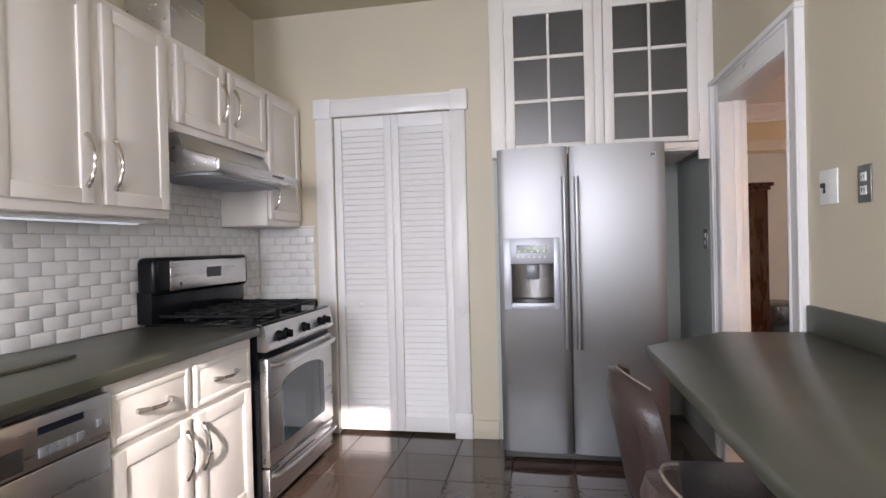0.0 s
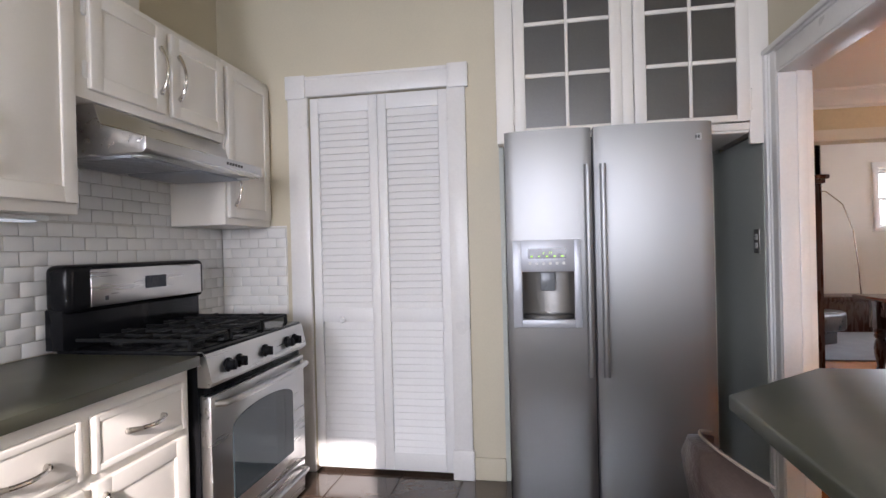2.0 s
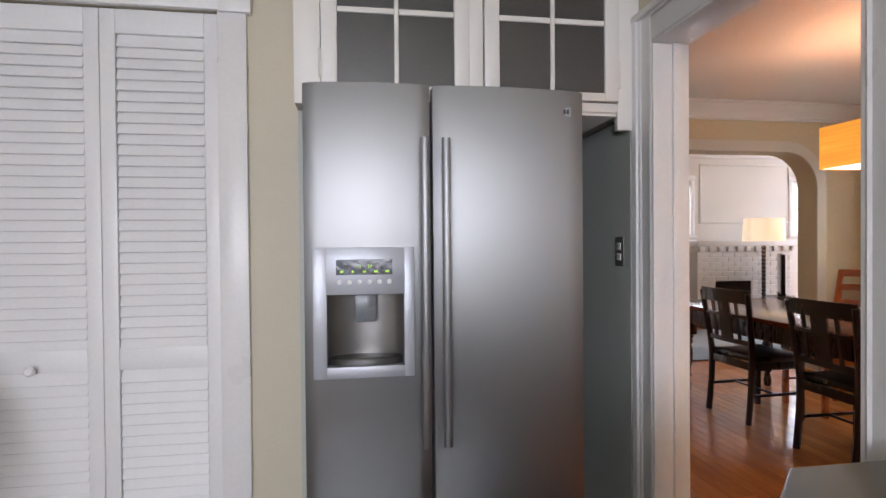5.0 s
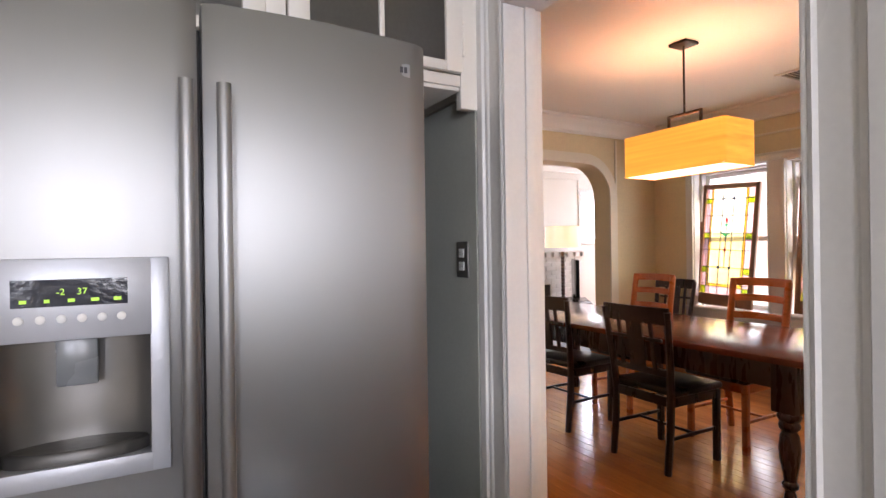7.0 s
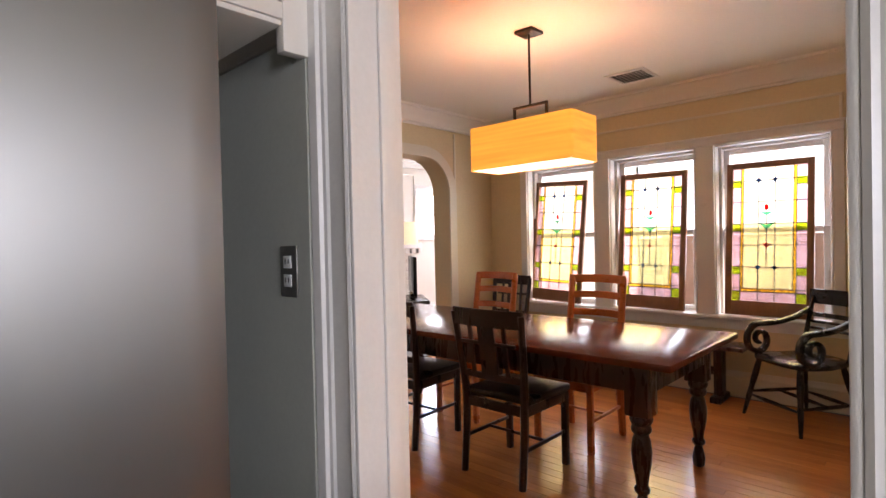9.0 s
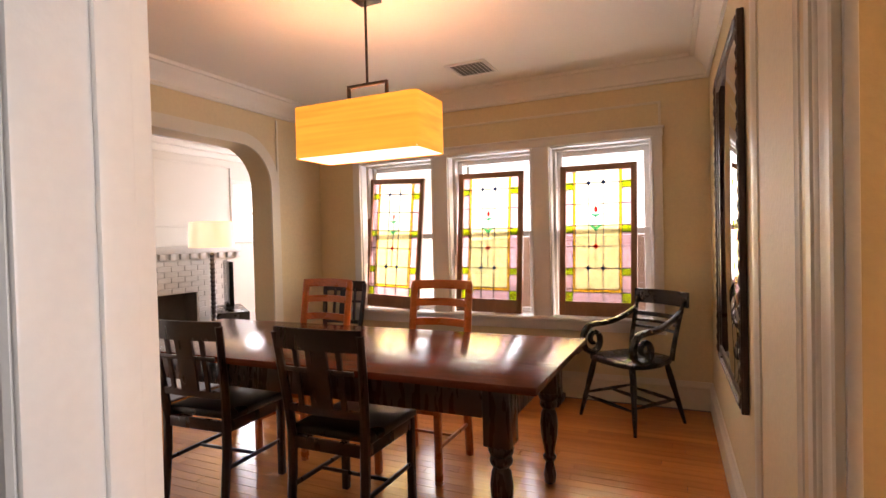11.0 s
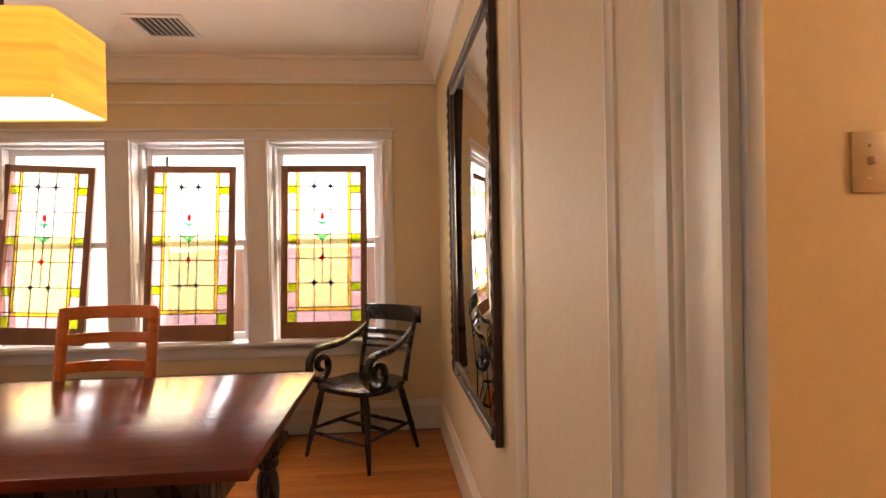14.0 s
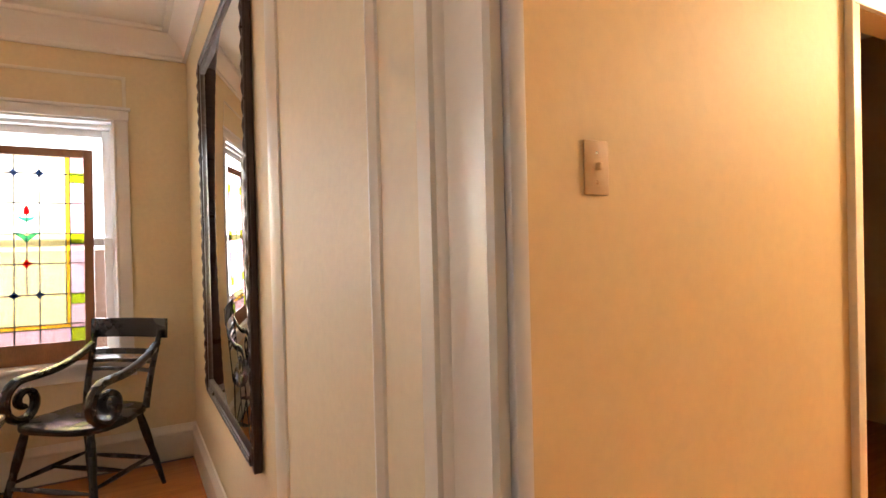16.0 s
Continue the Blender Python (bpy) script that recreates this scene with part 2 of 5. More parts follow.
MIRROR.node_tree.nodes["Principled BSDF"].inputs["Base Color"].default_value = (0.86, 0.87, 0.86, 1)


# ---------------------------------------------------------------- building helpers
def boxes(items, bevel=0.0, segs=2):
    """One bmesh of bevelled boxes (x0, x1, y0, y1, z0, z1)."""
    out = bmesh.new()
    for x0, x1, y0, y1, z0, z1 in items:
        bm = bmesh.new()
        bmesh.ops.create_cube(bm, size=1)
        for v in bm.verts:
            v.co = Vector(((x0 + x1) / 2 + v.co.x * (x1 - x0), (y0 + y1) / 2 + v.co.y * (y1 - y0), (z0 + z1) / 2 + v.co.z * (z1 - z0)))
        if bevel:
            b = min(bevel, 0.45 * min(abs(x1 - x0), abs(y1 - y0), abs(z1 - z0)))
            bmesh.ops.bevel(bm, geom=bm.edges[:], offset=b, segments=segs, affect="EDGES", profile=0.5)
        merge(out, bm)
    return out


def merge(out, bm, m=None):
    if m is not None:
        bm.transform(m)
    me = bpy.data.meshes.new("tmp")
    bm.to_mesh(me)
    out.from_mesh(me)
    bpy.data.meshes.remove(me)
    bm.free()
    return out


def lathe(profile, n=20, axis="z"):
    """A turned form from (radius, height) steps."""
    bm = bmesh.new()
    rings = []
    for r, h in profile:
        rings.append([bm.verts.new((r * math.cos(2 * math.pi * k / n), r * math.sin(2 * math.pi * k / n), h)) for k in range(n)])
    for a, b in zip(rings, rings[1:]):
        for k in range(n):
            bm.faces.new((a[k], a[(k + 1) % n], b[(k + 1) % n], b[k]))
    bm.faces.new(rings[0][::-1])
    bm.faces.new(rings[-1])
    if axis == "x":
        bm.transform(Matrix.Rotation(radians(90), 4, "Y"))
    if axis == "y":
        bm.transform(Matrix.Rotation(radians(-90), 4, "X"))
    return bm


def sweep(points, radii, n=10, flat=1.0, side=None):
    """A tube along points; flat squeezes the section across 'side'."""
    bm = bmesh.new()
    pts = [Vector(p) for p in points]
    if not hasattr(radii, "__len__"):
        radii = [radii] * len(pts)
    rings = []
    up = Vector(side) if side else Vector((0.13, 0.21, 1.0))
    for i, p in enumerate(pts):
        d = (pts[min(i + 1, len(pts) - 1)] - pts[max(i - 1, 0)]).normalized()
        if abs(d.dot(up.normalized())) > 0.98:
            up = Vector((1, 0.1, 0))
        a = d.cross(up).normalized()
        b = a.cross(d).normalized()
        rings.append([bm.verts.new(p + (a * math.cos(2 * math.pi * k / n) + b * math.sin(2 * math.pi * k / n) * flat) * radii[i]) for k in range(n)])
    for r, s in zip(rings, rings[1:]):
        for k in range(n):
            bm.faces.new((r[k], r[(k + 1) % n], s[(k + 1) % n], s[k]))
    bm.faces.new(rings[0][::-1])
    bm.faces.new(rings[-1])
    bmesh.ops.recalc_face_normals(bm, faces=bm.faces[:])
    return bm


def prism(outline, z0, z1, bevel=0.0):
    """An upright slab over a plan outline."""
    bm = bmesh.new()
    lo = [bm.verts.new((x, y, z0)) for x, y in outline]
    hi = [bm.verts.new((x, y, z1)) for x, y in outline]
    k = len(lo)
    bm.faces.new(lo[::-1])
    bm.faces.new(hi)
    for i in range(k):
        bm.faces.new((lo[i], lo[(i + 1) % k], hi[(i + 1) % k], hi[i]))
    bmesh.ops.recalc_face_normals(bm, faces=bm.faces[:])
    if bevel:
        bmesh.ops.bevel(bm, geom=bm.edges[:], offset=bevel, segments=2, affect="EDGES", profile=0.5)
    return bm


def mesh_of(name, bm, material, smooth=40):
    me = bpy.data.meshes.new(name)
    bm.to_mesh(me)
    bm.free()
    me.materials.append(material)
    if smooth:
        me.shade_smooth()
        me.set_sharp_from_angle(angle=radians(smooth))
    return me


def part(name, bm, material, parent=None, label="", smooth=40):
    ob = new(name, mesh_of(name, bm, material, smooth))
    ob.parent = parent
    if label:
        tagged(ob, label)
    return ob


def thing(name, label, category, at=(0, 0, 0), rz=0.0, group=""):
    ob = new(name)
    ob.empty_display_size = 0.1
    ob.matrix_basis = pose(*at, 0, 0, rz)
    return tagged(ob, label, category, group)


def setting(name, bm, material, label, category):
    return tagged(part(name, bm, material, None, "", 30), label, category, "", "structure")


def piece(name, me, parent, at, scale=(1, 1, 1)):
    ob = new(name, me)
    ob.parent = parent
    ob.location = at
    ob.scale = scale
    return ob


# ---------------------------------------------------------------- plan
XL, XR, XD = -1.71, 1.19, 1.300          # tiled wall, doorway wall (kitchen face, dining face)
YB, YS = 3.14, -2.10                    # closet wall, window wall behind
ZK, ZD = 2.82, 2.58                     # ceilings
XW, YA, YL = 5.23, 5.72, 8.80           # window wall, arch wall, fireplace wall
DY0, DY1, DZ = 2.095, 2.915, 2.00         # doorway to the dining room
SK = 0.035                              # the mirror wall runs slightly askew


def ym(x):
    return 2.13 + SK * (x - 2.377)


# floors
kitchen_floor = setting("floor_kitchen", boxes([(XL - 0.1, XR + 0.02, YS - 0.1, 3.85, -0.10, -0.006)]), GROUT_F, "dark brown glazed tile kitchen floor", "floor")
dining_floor = setting("floor_dining", boxes([(XR + 0.02, 3.6, -1.9, 1.98, -0.10, -0.006), (XR + 0.02, XW + 0.22, 1.98, YA, -0.10, -0.006), (XR + 0.02, 9.2, YA, 9.0, -0.10, -0.006)]), PLANK_GAP, "polished reddish oak strip floor", "floor")

# kitchen walls
setting("wall_west", boxes([(XL - 0.12, XL, YS - 0.12, 3.9, 0, 3.0)]), WALL_K, "tan painted kitchen wall behind the range", "wall")
setting("wall_north", boxes([(XL, -1.152, YB, YB + 0.12, 0, 3.0), (-1.152, -0.357, YB, YB + 0.12, 2.11, 3.0), (-0.357, -0.085, YB, YB + 0.12, 0, 3.0)]), WALL_K, "tan painted wall round the louvred closet", "wall")
setting("wall_closet", boxes([(XL, -0.085, 3.75, 3.85, 0, 3.0)]), WALL_K, "plain back wall of the closet", "wall")
setting("wall_niche_back", boxes([(-0.085, XR, 3.75, 3.85, 0, 3.0)]), WALL_G, "grey painted back of the fridge niche", "wall")
setting("wall_niche_west", boxes([(-0.085, -0.055, YB + 0.12, 3.75, 0, 3.0), (-0.085, -0.06, YB - 0.0, YB + 0.12, 0, 3.0)]), WALL_G, "grey painted side of the fridge niche", "wall")
setting("wall_niche_east", boxes([(1.155, XR + 0.002, 3.034, 3.75, 0, 1.7545)]), WALL_G, "grey-green painted side of the fridge niche", "wall")
setting("wall_east", boxes([(XR, XD, YS - 0.12, DY0, 0, 3.0), (XR, XD, DY0, DY1, DZ, 3.0), (XR, XD, DY1, YA, 0, 3.0)]), WALL_K, "tan painted wall between kitchen and dining room", "wall")
setting("wall_east_dining_skin", boxes([(XD, XD + 0.012, DY1 + 0.11, YA, 0, ZD), (XD, XD + 0.012, -1.8, DY0 - 0.11, 0, ZD)]), WALL_D, "tan plaster of the dining room side", "wall")
setting("wall_south", boxes([(XL, XR, YS - 0.12, YS, 0, 0.98), (XL, XR, YS - 0.12, YS, 2.48, 3.0), (XL, -1.45, YS - 0.12, YS, 0.98, 2.48), (-0.75, -0.26, YS - 0.12, YS, 0.98, 2.48), (0.70, XR, YS - 0.12, YS, 0.98, 2.48)]), WALL_K, "tan painted wall with two windows", "wall")
setting("ceiling_kitchen", boxes([(XL - 0.12, XD, YS - 0.12, 3.85, ZK, ZK + 0.1)]), CEIL_K, "tan painted kitchen ceiling", "ceiling")

# dining, hall and living room shell
setting("wall_south_dining", prism([(2.045, ym(2.045)), (XW, ym(XW)), (XW, 1.98), (2.20, 1.98), (2.20, 2.105), (2.045, 2.105)], 0, ZD + 0.1), WALL_D, "cream plaster wall that carries the mirror", "wall")
setting("wall_hall_east", boxes([(2.45, 2.55, 0.445, 1.98, 0, ZD + 0.1), (2.45, 2.55, -0.45, 0.445, 2.00, ZD + 0.1), (2.45, 2.55, -1.8, -0.45, 0, ZD + 0.1)]), WALL_H, "golden tan glossy hall wall", "wall")
setting("wall_hall_south", boxes([(XD, 3.6, -1.9, -1.8, 0, ZD + 0.1)]), WALL_H, "plain end wall of the hall", "wall")
setting("wall_hall_room", boxes([(3.5, 3.6, -1.8, 1.98, 0, ZD + 0.1)]), WALL_H, "plain wall of the room off the hall", "wall")
setting("header_hall", boxes([(XD, 2.045, 2.0, 2.115, 2.03, ZD + 0.1)]), WALL_D, "cream plaster over the hall opening", "wall")
WINS = ((2.62, 3.41), (3.55, 4.32), (4.465, 5.24))
WZ0, WZ1 = 0.63, 2.035
setting("wall_window", boxes([(XW, XW + 0.22, ym(XW) - 0.2, YA, 0, WZ0), (XW, XW + 0.22, ym(XW) - 0.2, YA, WZ1, ZD + 0.1), (XW, XW + 0.22, ym(XW) - 0.2, WINS[0][0], WZ0, WZ1), (XW, XW + 0.22, WINS[2][1], YA, WZ0, WZ1), (XW, XW + 0.22, WINS[0][1], WINS[1][0], WZ0, WZ1), (XW, XW + 0.22, WINS[1][1], WINS[2][0], WZ0, WZ1)]), WALL_D, "cream plaster wall with three windows", "wall")
setting("ceiling_dining", boxes([(XR + 0.1, XW + 0.22, -1.9, YA + 0.0, ZD, ZD + 0.1)]), CEIL_D, "white plaster dining room ceiling", "ceiling")
setting("ceiling_living", boxes([(XR + 0.1, 9.2, YA, 9.0, 2.75, 2.85)]), CEIL_D, "white plaster living room ceiling", "ceiling")

# arch wall: a rounded opening
ARX0, ARX1, ARZ, ARR = 2.0, 4.53, 2.13, 0.34


def arch_outline(x0, x1, z, r, n=10):
    pts = [(x0, 0.0)]
    for k in range(n + 1):
        a = math.pi - k * math.pi / 2 / n
        pts.append((x0 + r + r * math.cos(a), z - r + r * math.sin(a)))
    for k in range(n + 1):
        a = math.pi / 2 - k * math.pi / 2 / n
        pts.append((x1 - r + r * math.cos(a), z - r + r * math.sin(a)))
    pts.append((x1, 0.0))
    return pts


def ring_wall(inner, outer, y0, y1):
    """A wall or band between an opening's outline and an outer outline of as many points."""
    bm = bmesh.new()
    rows = [[bm.verts.new((x, y, z)) for x, z in line] for line, y in ((inner, y0), (outer, y0), (outer, y1), (inner, y1))]
    k = len(inner)
    for a in range(4):
        b = (a + 1) % 4
        for i in range(k - 1):
            bm.faces.new((rows[a][i], rows[a][i + 1], rows[b][i + 1], rows[b][i]))
    bm.faces.new([r[0] for r in rows])
    bm.faces.new([r[-1] for r in rows][::-1])
    bmesh.ops.recalc_face_normals(bm, faces=bm.faces[:])
    return bm


inner = arch_outline(ARX0, ARX1, ARZ, ARR)
half = len(inner) // 2
outer = []
for i, (x, z) in enumerate(inner):
    if i == 0:
        outer.append((XD, 0.0))
    elif i == len(inner) - 1:
        outer.append((XW + 0.22, 0.0))
    elif i == 1:
        outer.append((XD, z))
    elif i == len(inner) - 2:
        outer.append((XW + 0.22, z))
    elif i <= half - 1 and i == 2:
        outer.append((XD, 2.75))
    elif i == len(inner) - 3:
        outer.append((XW + 0.22, 2.75))
    else:
        outer.append((XD + (XW + 0.22 - XD) * (i - 2) / (len(inner) - 5), 2.75))
setting("wall_arch", ring_wall(inner, outer, YA, YA + 0.22), WALL_D, "cream plaster wall with a wide rounded arch", "wall")
setting("arch_trim", ring_wall(inner, arch_outline(ARX0 - 0.10, ARX1 + 0.10, ARZ + 0.10, ARR + 0.10), YA - 0.018, YA + 0.0), TRIM_D, "cream moulding round the arch", "trim")

setting("wall_living_north", boxes([(3.0, 9.2, YL, YL + 0.2, 0, 1.36), (3.0, 9.2, YL, YL + 0.2, 2.22, 2.85), (3.0, 4.83, YL, YL + 0.2, 1.36, 2.22), (5.24, 7.05, YL, YL + 0.2, 1.36, 2.22), (7.95, 9.2, YL, YL + 0.2, 1.36, 2.22)]), WALL_L, "white plaster wall over the fireplace", "wall")
setting("wall_living_west", boxes([(3.45, 3.55, YA + 1.9, YL, 0, 2.85), (XR, 3.55, YA + 1.9, YA + 2.0, 0, 2.85)]), WALL_L, "white panelled living room wall", "wall")
setting("wall_living_east", boxes([(9.1, 9.2, YA, YL, 0, 0.9), (9.1, 9.2, YA, YL, 2.3, 2.85), (9.1, 9.2, YA, 6.5, 0.9, 2.3), (9.1, 9.2, 8.3, YL, 0.9, 2.3)]), WALL_L, "white plaster living room wall", "wall")
setting("wall_living_south", boxes([(XW + 0.22, 9.2, YA, YA + 0.2, 0, 2.85)]), WALL_L, "white plaster living room wall", "wall")
setting("panel_trim_living", boxes([(5.40, 7.0, YL - 0.015, YL, 2.46, 2.49), (5.40, 7.0, YL - 0.015, YL, 1.55, 1.58), (5.40, 5.43, YL - 0.015, YL, 1.58, 2.46), (6.97, 7.0, YL - 0.015, YL, 1.58, 2.46), (3.55, 3.57, 7.85, 8.6, 2.36, 2.39), (3.55, 3.57, 8.57, 8.6, 0.5, 2.36), (3.55, 3.57, 7.85, 7.88, 0.5, 2.36)], 0.004), WALL_L, "white panel moulding", "trim")
setting("baseboard_living", boxes([(3.55, 5.14, YL - 0.02, YL, 0, 0.20), (3.55, 5.14, YL - 0.03, YL, 0.20, 0.23), (6.82, 9.1, YL - 0.02, YL, 0, 0.20), (3.55, 3.57, 7.7, YL - 0.03, 0, 0.2)], 0.004), TRIM, "white baseboard", "baseboard")
setting("crown_living", boxes([(3.55, 9.1, YL - 0.09, YL, 2.67, 2.75), (3.55, 9.1, YL - 0.05, YL, 2.58, 2.67), (3.55, 3.64, 7.7, YL - 0.09, 2.67, 2.75)], 0.012), CEIL_D, "white crown moulding", "trim")

# outdoors
setting("ground", boxes([(-60, 60, -60, 60, -3.2, -3.0)]), mat("dull_ground", (0.12, 0.12, 0.10), 0.9, vary=0.2, scale=0.5), "dull ground outside", "ground")

GLARE = glow("overcast_glare", (0.97, 0.98, 1.0), 1.25)
setting("backdrop_east", boxes([(14.0, 14.1, -6, 14, 1.25, 9)]), GLARE, "bright hazy sky past the dining windows", "backdrop")
setting("backdrop_north", boxes([(-4, 14, 13.0, 13.1, -3, 9)]), GLARE, "bright hazy sky past the living room windows", "backdrop")
nb = setting("neighbour_wall", boxes([(9.6, 9.8, -4, 5.5, -3, 1.30)]), BRICK_R, "red brick neighbouring wall", "backdrop")

# ---------------------------------------------------------------- trim of the kitchen
def casing(name, items, material, label):
    return setting(name, boxes(items, 0.004), material, label, "trim")


casing("trim_closet", [(-1.27, -1.152, YB - 0.022, YB, 0, 2.11), (-0.357, -0.258, YB - 0.022, YB, 0.16, 2.11), (-0.365, -0.25, YB - 0.03, YB, 0, 0.16), (-1.19, -0.34, YB - 0.024, YB, 2.11, 2.215),
                       (-1.278, -1.160, YB - 0.034, YB, 2.10, 2.23), (-0.350, -0.24, YB - 0.034, YB, 2.10, 2.23), (-1.19, -0.34, YB - 0.030, YB, 2.205, 2.222)], TRIM, "white closet door casing with corner blocks")
SECTION = [(0.0, 0.0), (0.0, 0.018), (0.008, 0.021), (0.015, 0.016), (0.066, 0.017), (0.072, 0.022), (0.082, 0.023), (0.087, 0.031), (0.112, 0.033), (0.118, 0.027), (0.118, 0.0)]
setting("trim_doorway_north", prism([(XR - d, DY1 + a) for a, d in SECTION], 0, DZ + 0.10), TRIM, "white moulded doorway casing", "trim")
setting("trim_doorway_south", prism([(XR - d, DY0 - a) for a, d in SECTION], 0, DZ + 0.10), TRIM, "white moulded doorway casing", "trim")
casing("trim_doorway_head", [(XR - 0.019, XR, DY0, DY1, DZ, DZ + 0.085), (XR - 0.036, XR, DY0 - 0.125, DY1 + 0.125, DZ + 0.1002, DZ + 0.125), (XR - 0.026, XR, DY0, DY1, DZ + 0.085, DZ + 0.1)], TRIM, "white moulded doorway head")
casing("jamb_doorway", [(XD, XD + 0.014, DY1, DY1 + 0.11, 0, DZ), (XD, XD + 0.014, DY0 - 0.10, DY0, 0, DZ), (XD, XD + 0.016, DY0 - 0.11, DY1 + 0.12, DZ, DZ + 0.10),
                        (XR - 0.0175, XD + 0.0135, DY1 - 0.012, DY1, 0, DZ - 0.012), (XR + 0.055, XR + 0.095, DY1 - 0.022, DY1 - 0.012, 0, DZ - 0.012), (XR - 0.0175, XD + 0.0135, DY0, DY0 + 0.012, 0, DZ - 0.012), (XR - 0.0175, XD + 0.0135, DY0, DY1, DZ - 0.012, DZ)], TRIM, "white painted doorway jamb")
casing("baseboard", [(-0.25, -0.085, YB - 0.014, YB, 0, 0.12)], WALL_K, "tan painted baseboard")
casing("backsplash_trim", [(XL + 0.011, -1.30, YB - 0.0015, YB, 1.385, 1.393)], TRIM, "white tile edge")

# windows behind
def sash_window(name, at, rz, w, h, label):
    """A double-hung window in its opening; local x across, y outwards, z up from the sill."""
    win = thing(name, label, "window", at, rz)
    win["kind"] = "structure"
    part("window_frame", boxes([(-w / 2, -w / 2 + 0.03, 0.02, 0.12, 0, h), (w / 2 - 0.03, w / 2, 0.02, 0.12, 0, h), (-w / 2 + 0.03, w / 2 - 0.03, 0.02, 0.12, h - 0.03, h), (-w / 2 + 0.03, w / 2 - 0.03, 0.02, 0.12, 0, 0.02)], 0.003), TRIM, win)
    for nm, y, z0, z1 in (("upper_sash", 0.085, h / 2 - 0.02, h - 0.03), ("lower_sash", 0.05, 0.02, h / 2 + 0.02)):
        a = w / 2 - 0.03
        s = part(nm, boxes([(-a, -a + 0.045, y, y + 0.03, z0, z1), (a - 0.045, a, y, y + 0.03, z0, z1), (-a + 0.045, a - 0.045, y, y + 0.03, z1 - 0.045, z1), (-a + 0.045, a - 0.045, y, y + 0.03, z0, z0 + 0.045)], 0.004), TRIM, win)
        p = part("pane", boxes([(-a + 0.045, a - 0.045, y + 0.013, y + 0.017, z0 + 0.045, z1 - 0.045)]), GLASS, s, smooth=0)
        p.visible_shadow = False
    return win


sash_window("window_1", (-1.10, YS, 0.98), 180, 0.70, 1.50, "white double-hung kitchen window")
sash_window("window_2", (0.22, YS, 0.98), 180, 0.96, 1.50, "white double-hung kitchen window")

# ---------------------------------------------------------------- kitchen: closet doors
def louver_door(at, label):
    d = thing("closet_door", label, "door", at, 0, "bifold closet doors")
    d["kind"] = "structure"
    w, h = 0.394, 2.084
    part("door_frame", boxes([(0, 0.05, -0.014, 0.014, 0, h), (w - 0.05, w, -0.014, 0.014, 0, h), (0.05, w - 0.05, -0.014, 0.014, 0, 0.10), (0.05, w - 0.05, -0.014, 0.014, h - 0.085, h), (0.05, w - 0.05, -0.014, 0.014, 0.82, 0.90)], 0.003), DOOR_W, d)
    slat = boxes([(0.052, w - 0.052, -0.0035, 0.0035, -0.029, 0.029)], 0.002, 1)
    slat.transform(Matrix.Rotation(radians(-20), 4, "X"))
    me = mesh_of("slat", slat, DOOR_W)
    for z0, z1 in ((0.10, 0.82), (0.90, h - 0.085)):
        k = round((z1 - z0) / 0.0385)
        for i in range(k):
            piece("slat", me, d, (0, 0, z0 + (i + 0.5) * (z1 - z0) / k))
    return d


part("door_knob", lathe([(0.006, 0), (0.006, 0.012), (0.016, 0.02), (0.018, 0.028), (0.012, 0.036)], 16, "y"), PLASTIC_W, louver_door((-1.149, YB + 0.022, 0.022), "white louvred bifold closet door with a round knob")).matrix_basis = pose(0.175, -0.014, 0.835, 0, 0, 180)
louver_door((-0.753, YB + 0.022, 0.022), "white louvred bifold closet door")

# ---------------------------------------------------------------- kitchen: cabinets
def bow_handle(parent, at, length, vertical=True, out=(1, 0, 0)):
    pts = []
    for k in range(13):
        u = k / 12
        d = 0.034 * math.sin(math.pi * u) ** 0.7
        s = (u - 0.5) * length
        pts.append((d, 0, s) if vertical else (d, s, 0))
    bm = sweep(pts, [0.0065 if 1 < k < 11 else 0.009 for k in range(13)], 8)
    for s in (-0.5, 0.5):
        c = (0, 0, s * length) if vertical else (0, s * length, 0)
        merge(bm, lathe([(0.010, -0.002), (0.010, 0.008), (0.006, 0.012)], 10, "x"), Matrix.Translation(c))
    h = part("handle", bm, NICKEL, parent, "curved satin nickel handle")
    h.location = at
    return h


def panel_front(name, y0, y1, z0, z1, parent, x=0.0, rail=0.058, deep=0.008, label=""):
    """A framed door or drawer front that faces +x."""
    r = rail
    d = part(name, boxes([(x, x + 0.02 - deep, y0 + r - 0.002, y1 - r + 0.002, z0 + r - 0.002, z1 - r + 0.002)], 0.001), CAB, parent, label)
    for a, b in ((y0, y0 + r), (y1 - r, y1)):
        part("stile", boxes([(x, x + 0.02, a, b, z0, z1)], 0.005, 3), CAB, d)
    for a, b in ((z0, z0 + r), (z1 - r, z1)):
        part("rail", boxes([(x, x + 0.0198, y0 + r - 0.004, y1 - r + 0.004, a, b)], 0.005, 3), CAB, d)
    return d


XF = -1.40   # face of the wall cabinets


def hinge(parent, at):
    bm = boxes([(0, 0.004, -0.012, 0.012, -0.028, 0.028)], 0.001)
    merge(bm, lathe([(0.005, -0.03), (0.006, -0.024), (0.005, -0.018), (0.005, 0.018), (0.006, 0.024), (0.005, 0.03)], 8))
    h = part("hinge", bm, TRIM, parent, "painted hinge")
    h.location = at


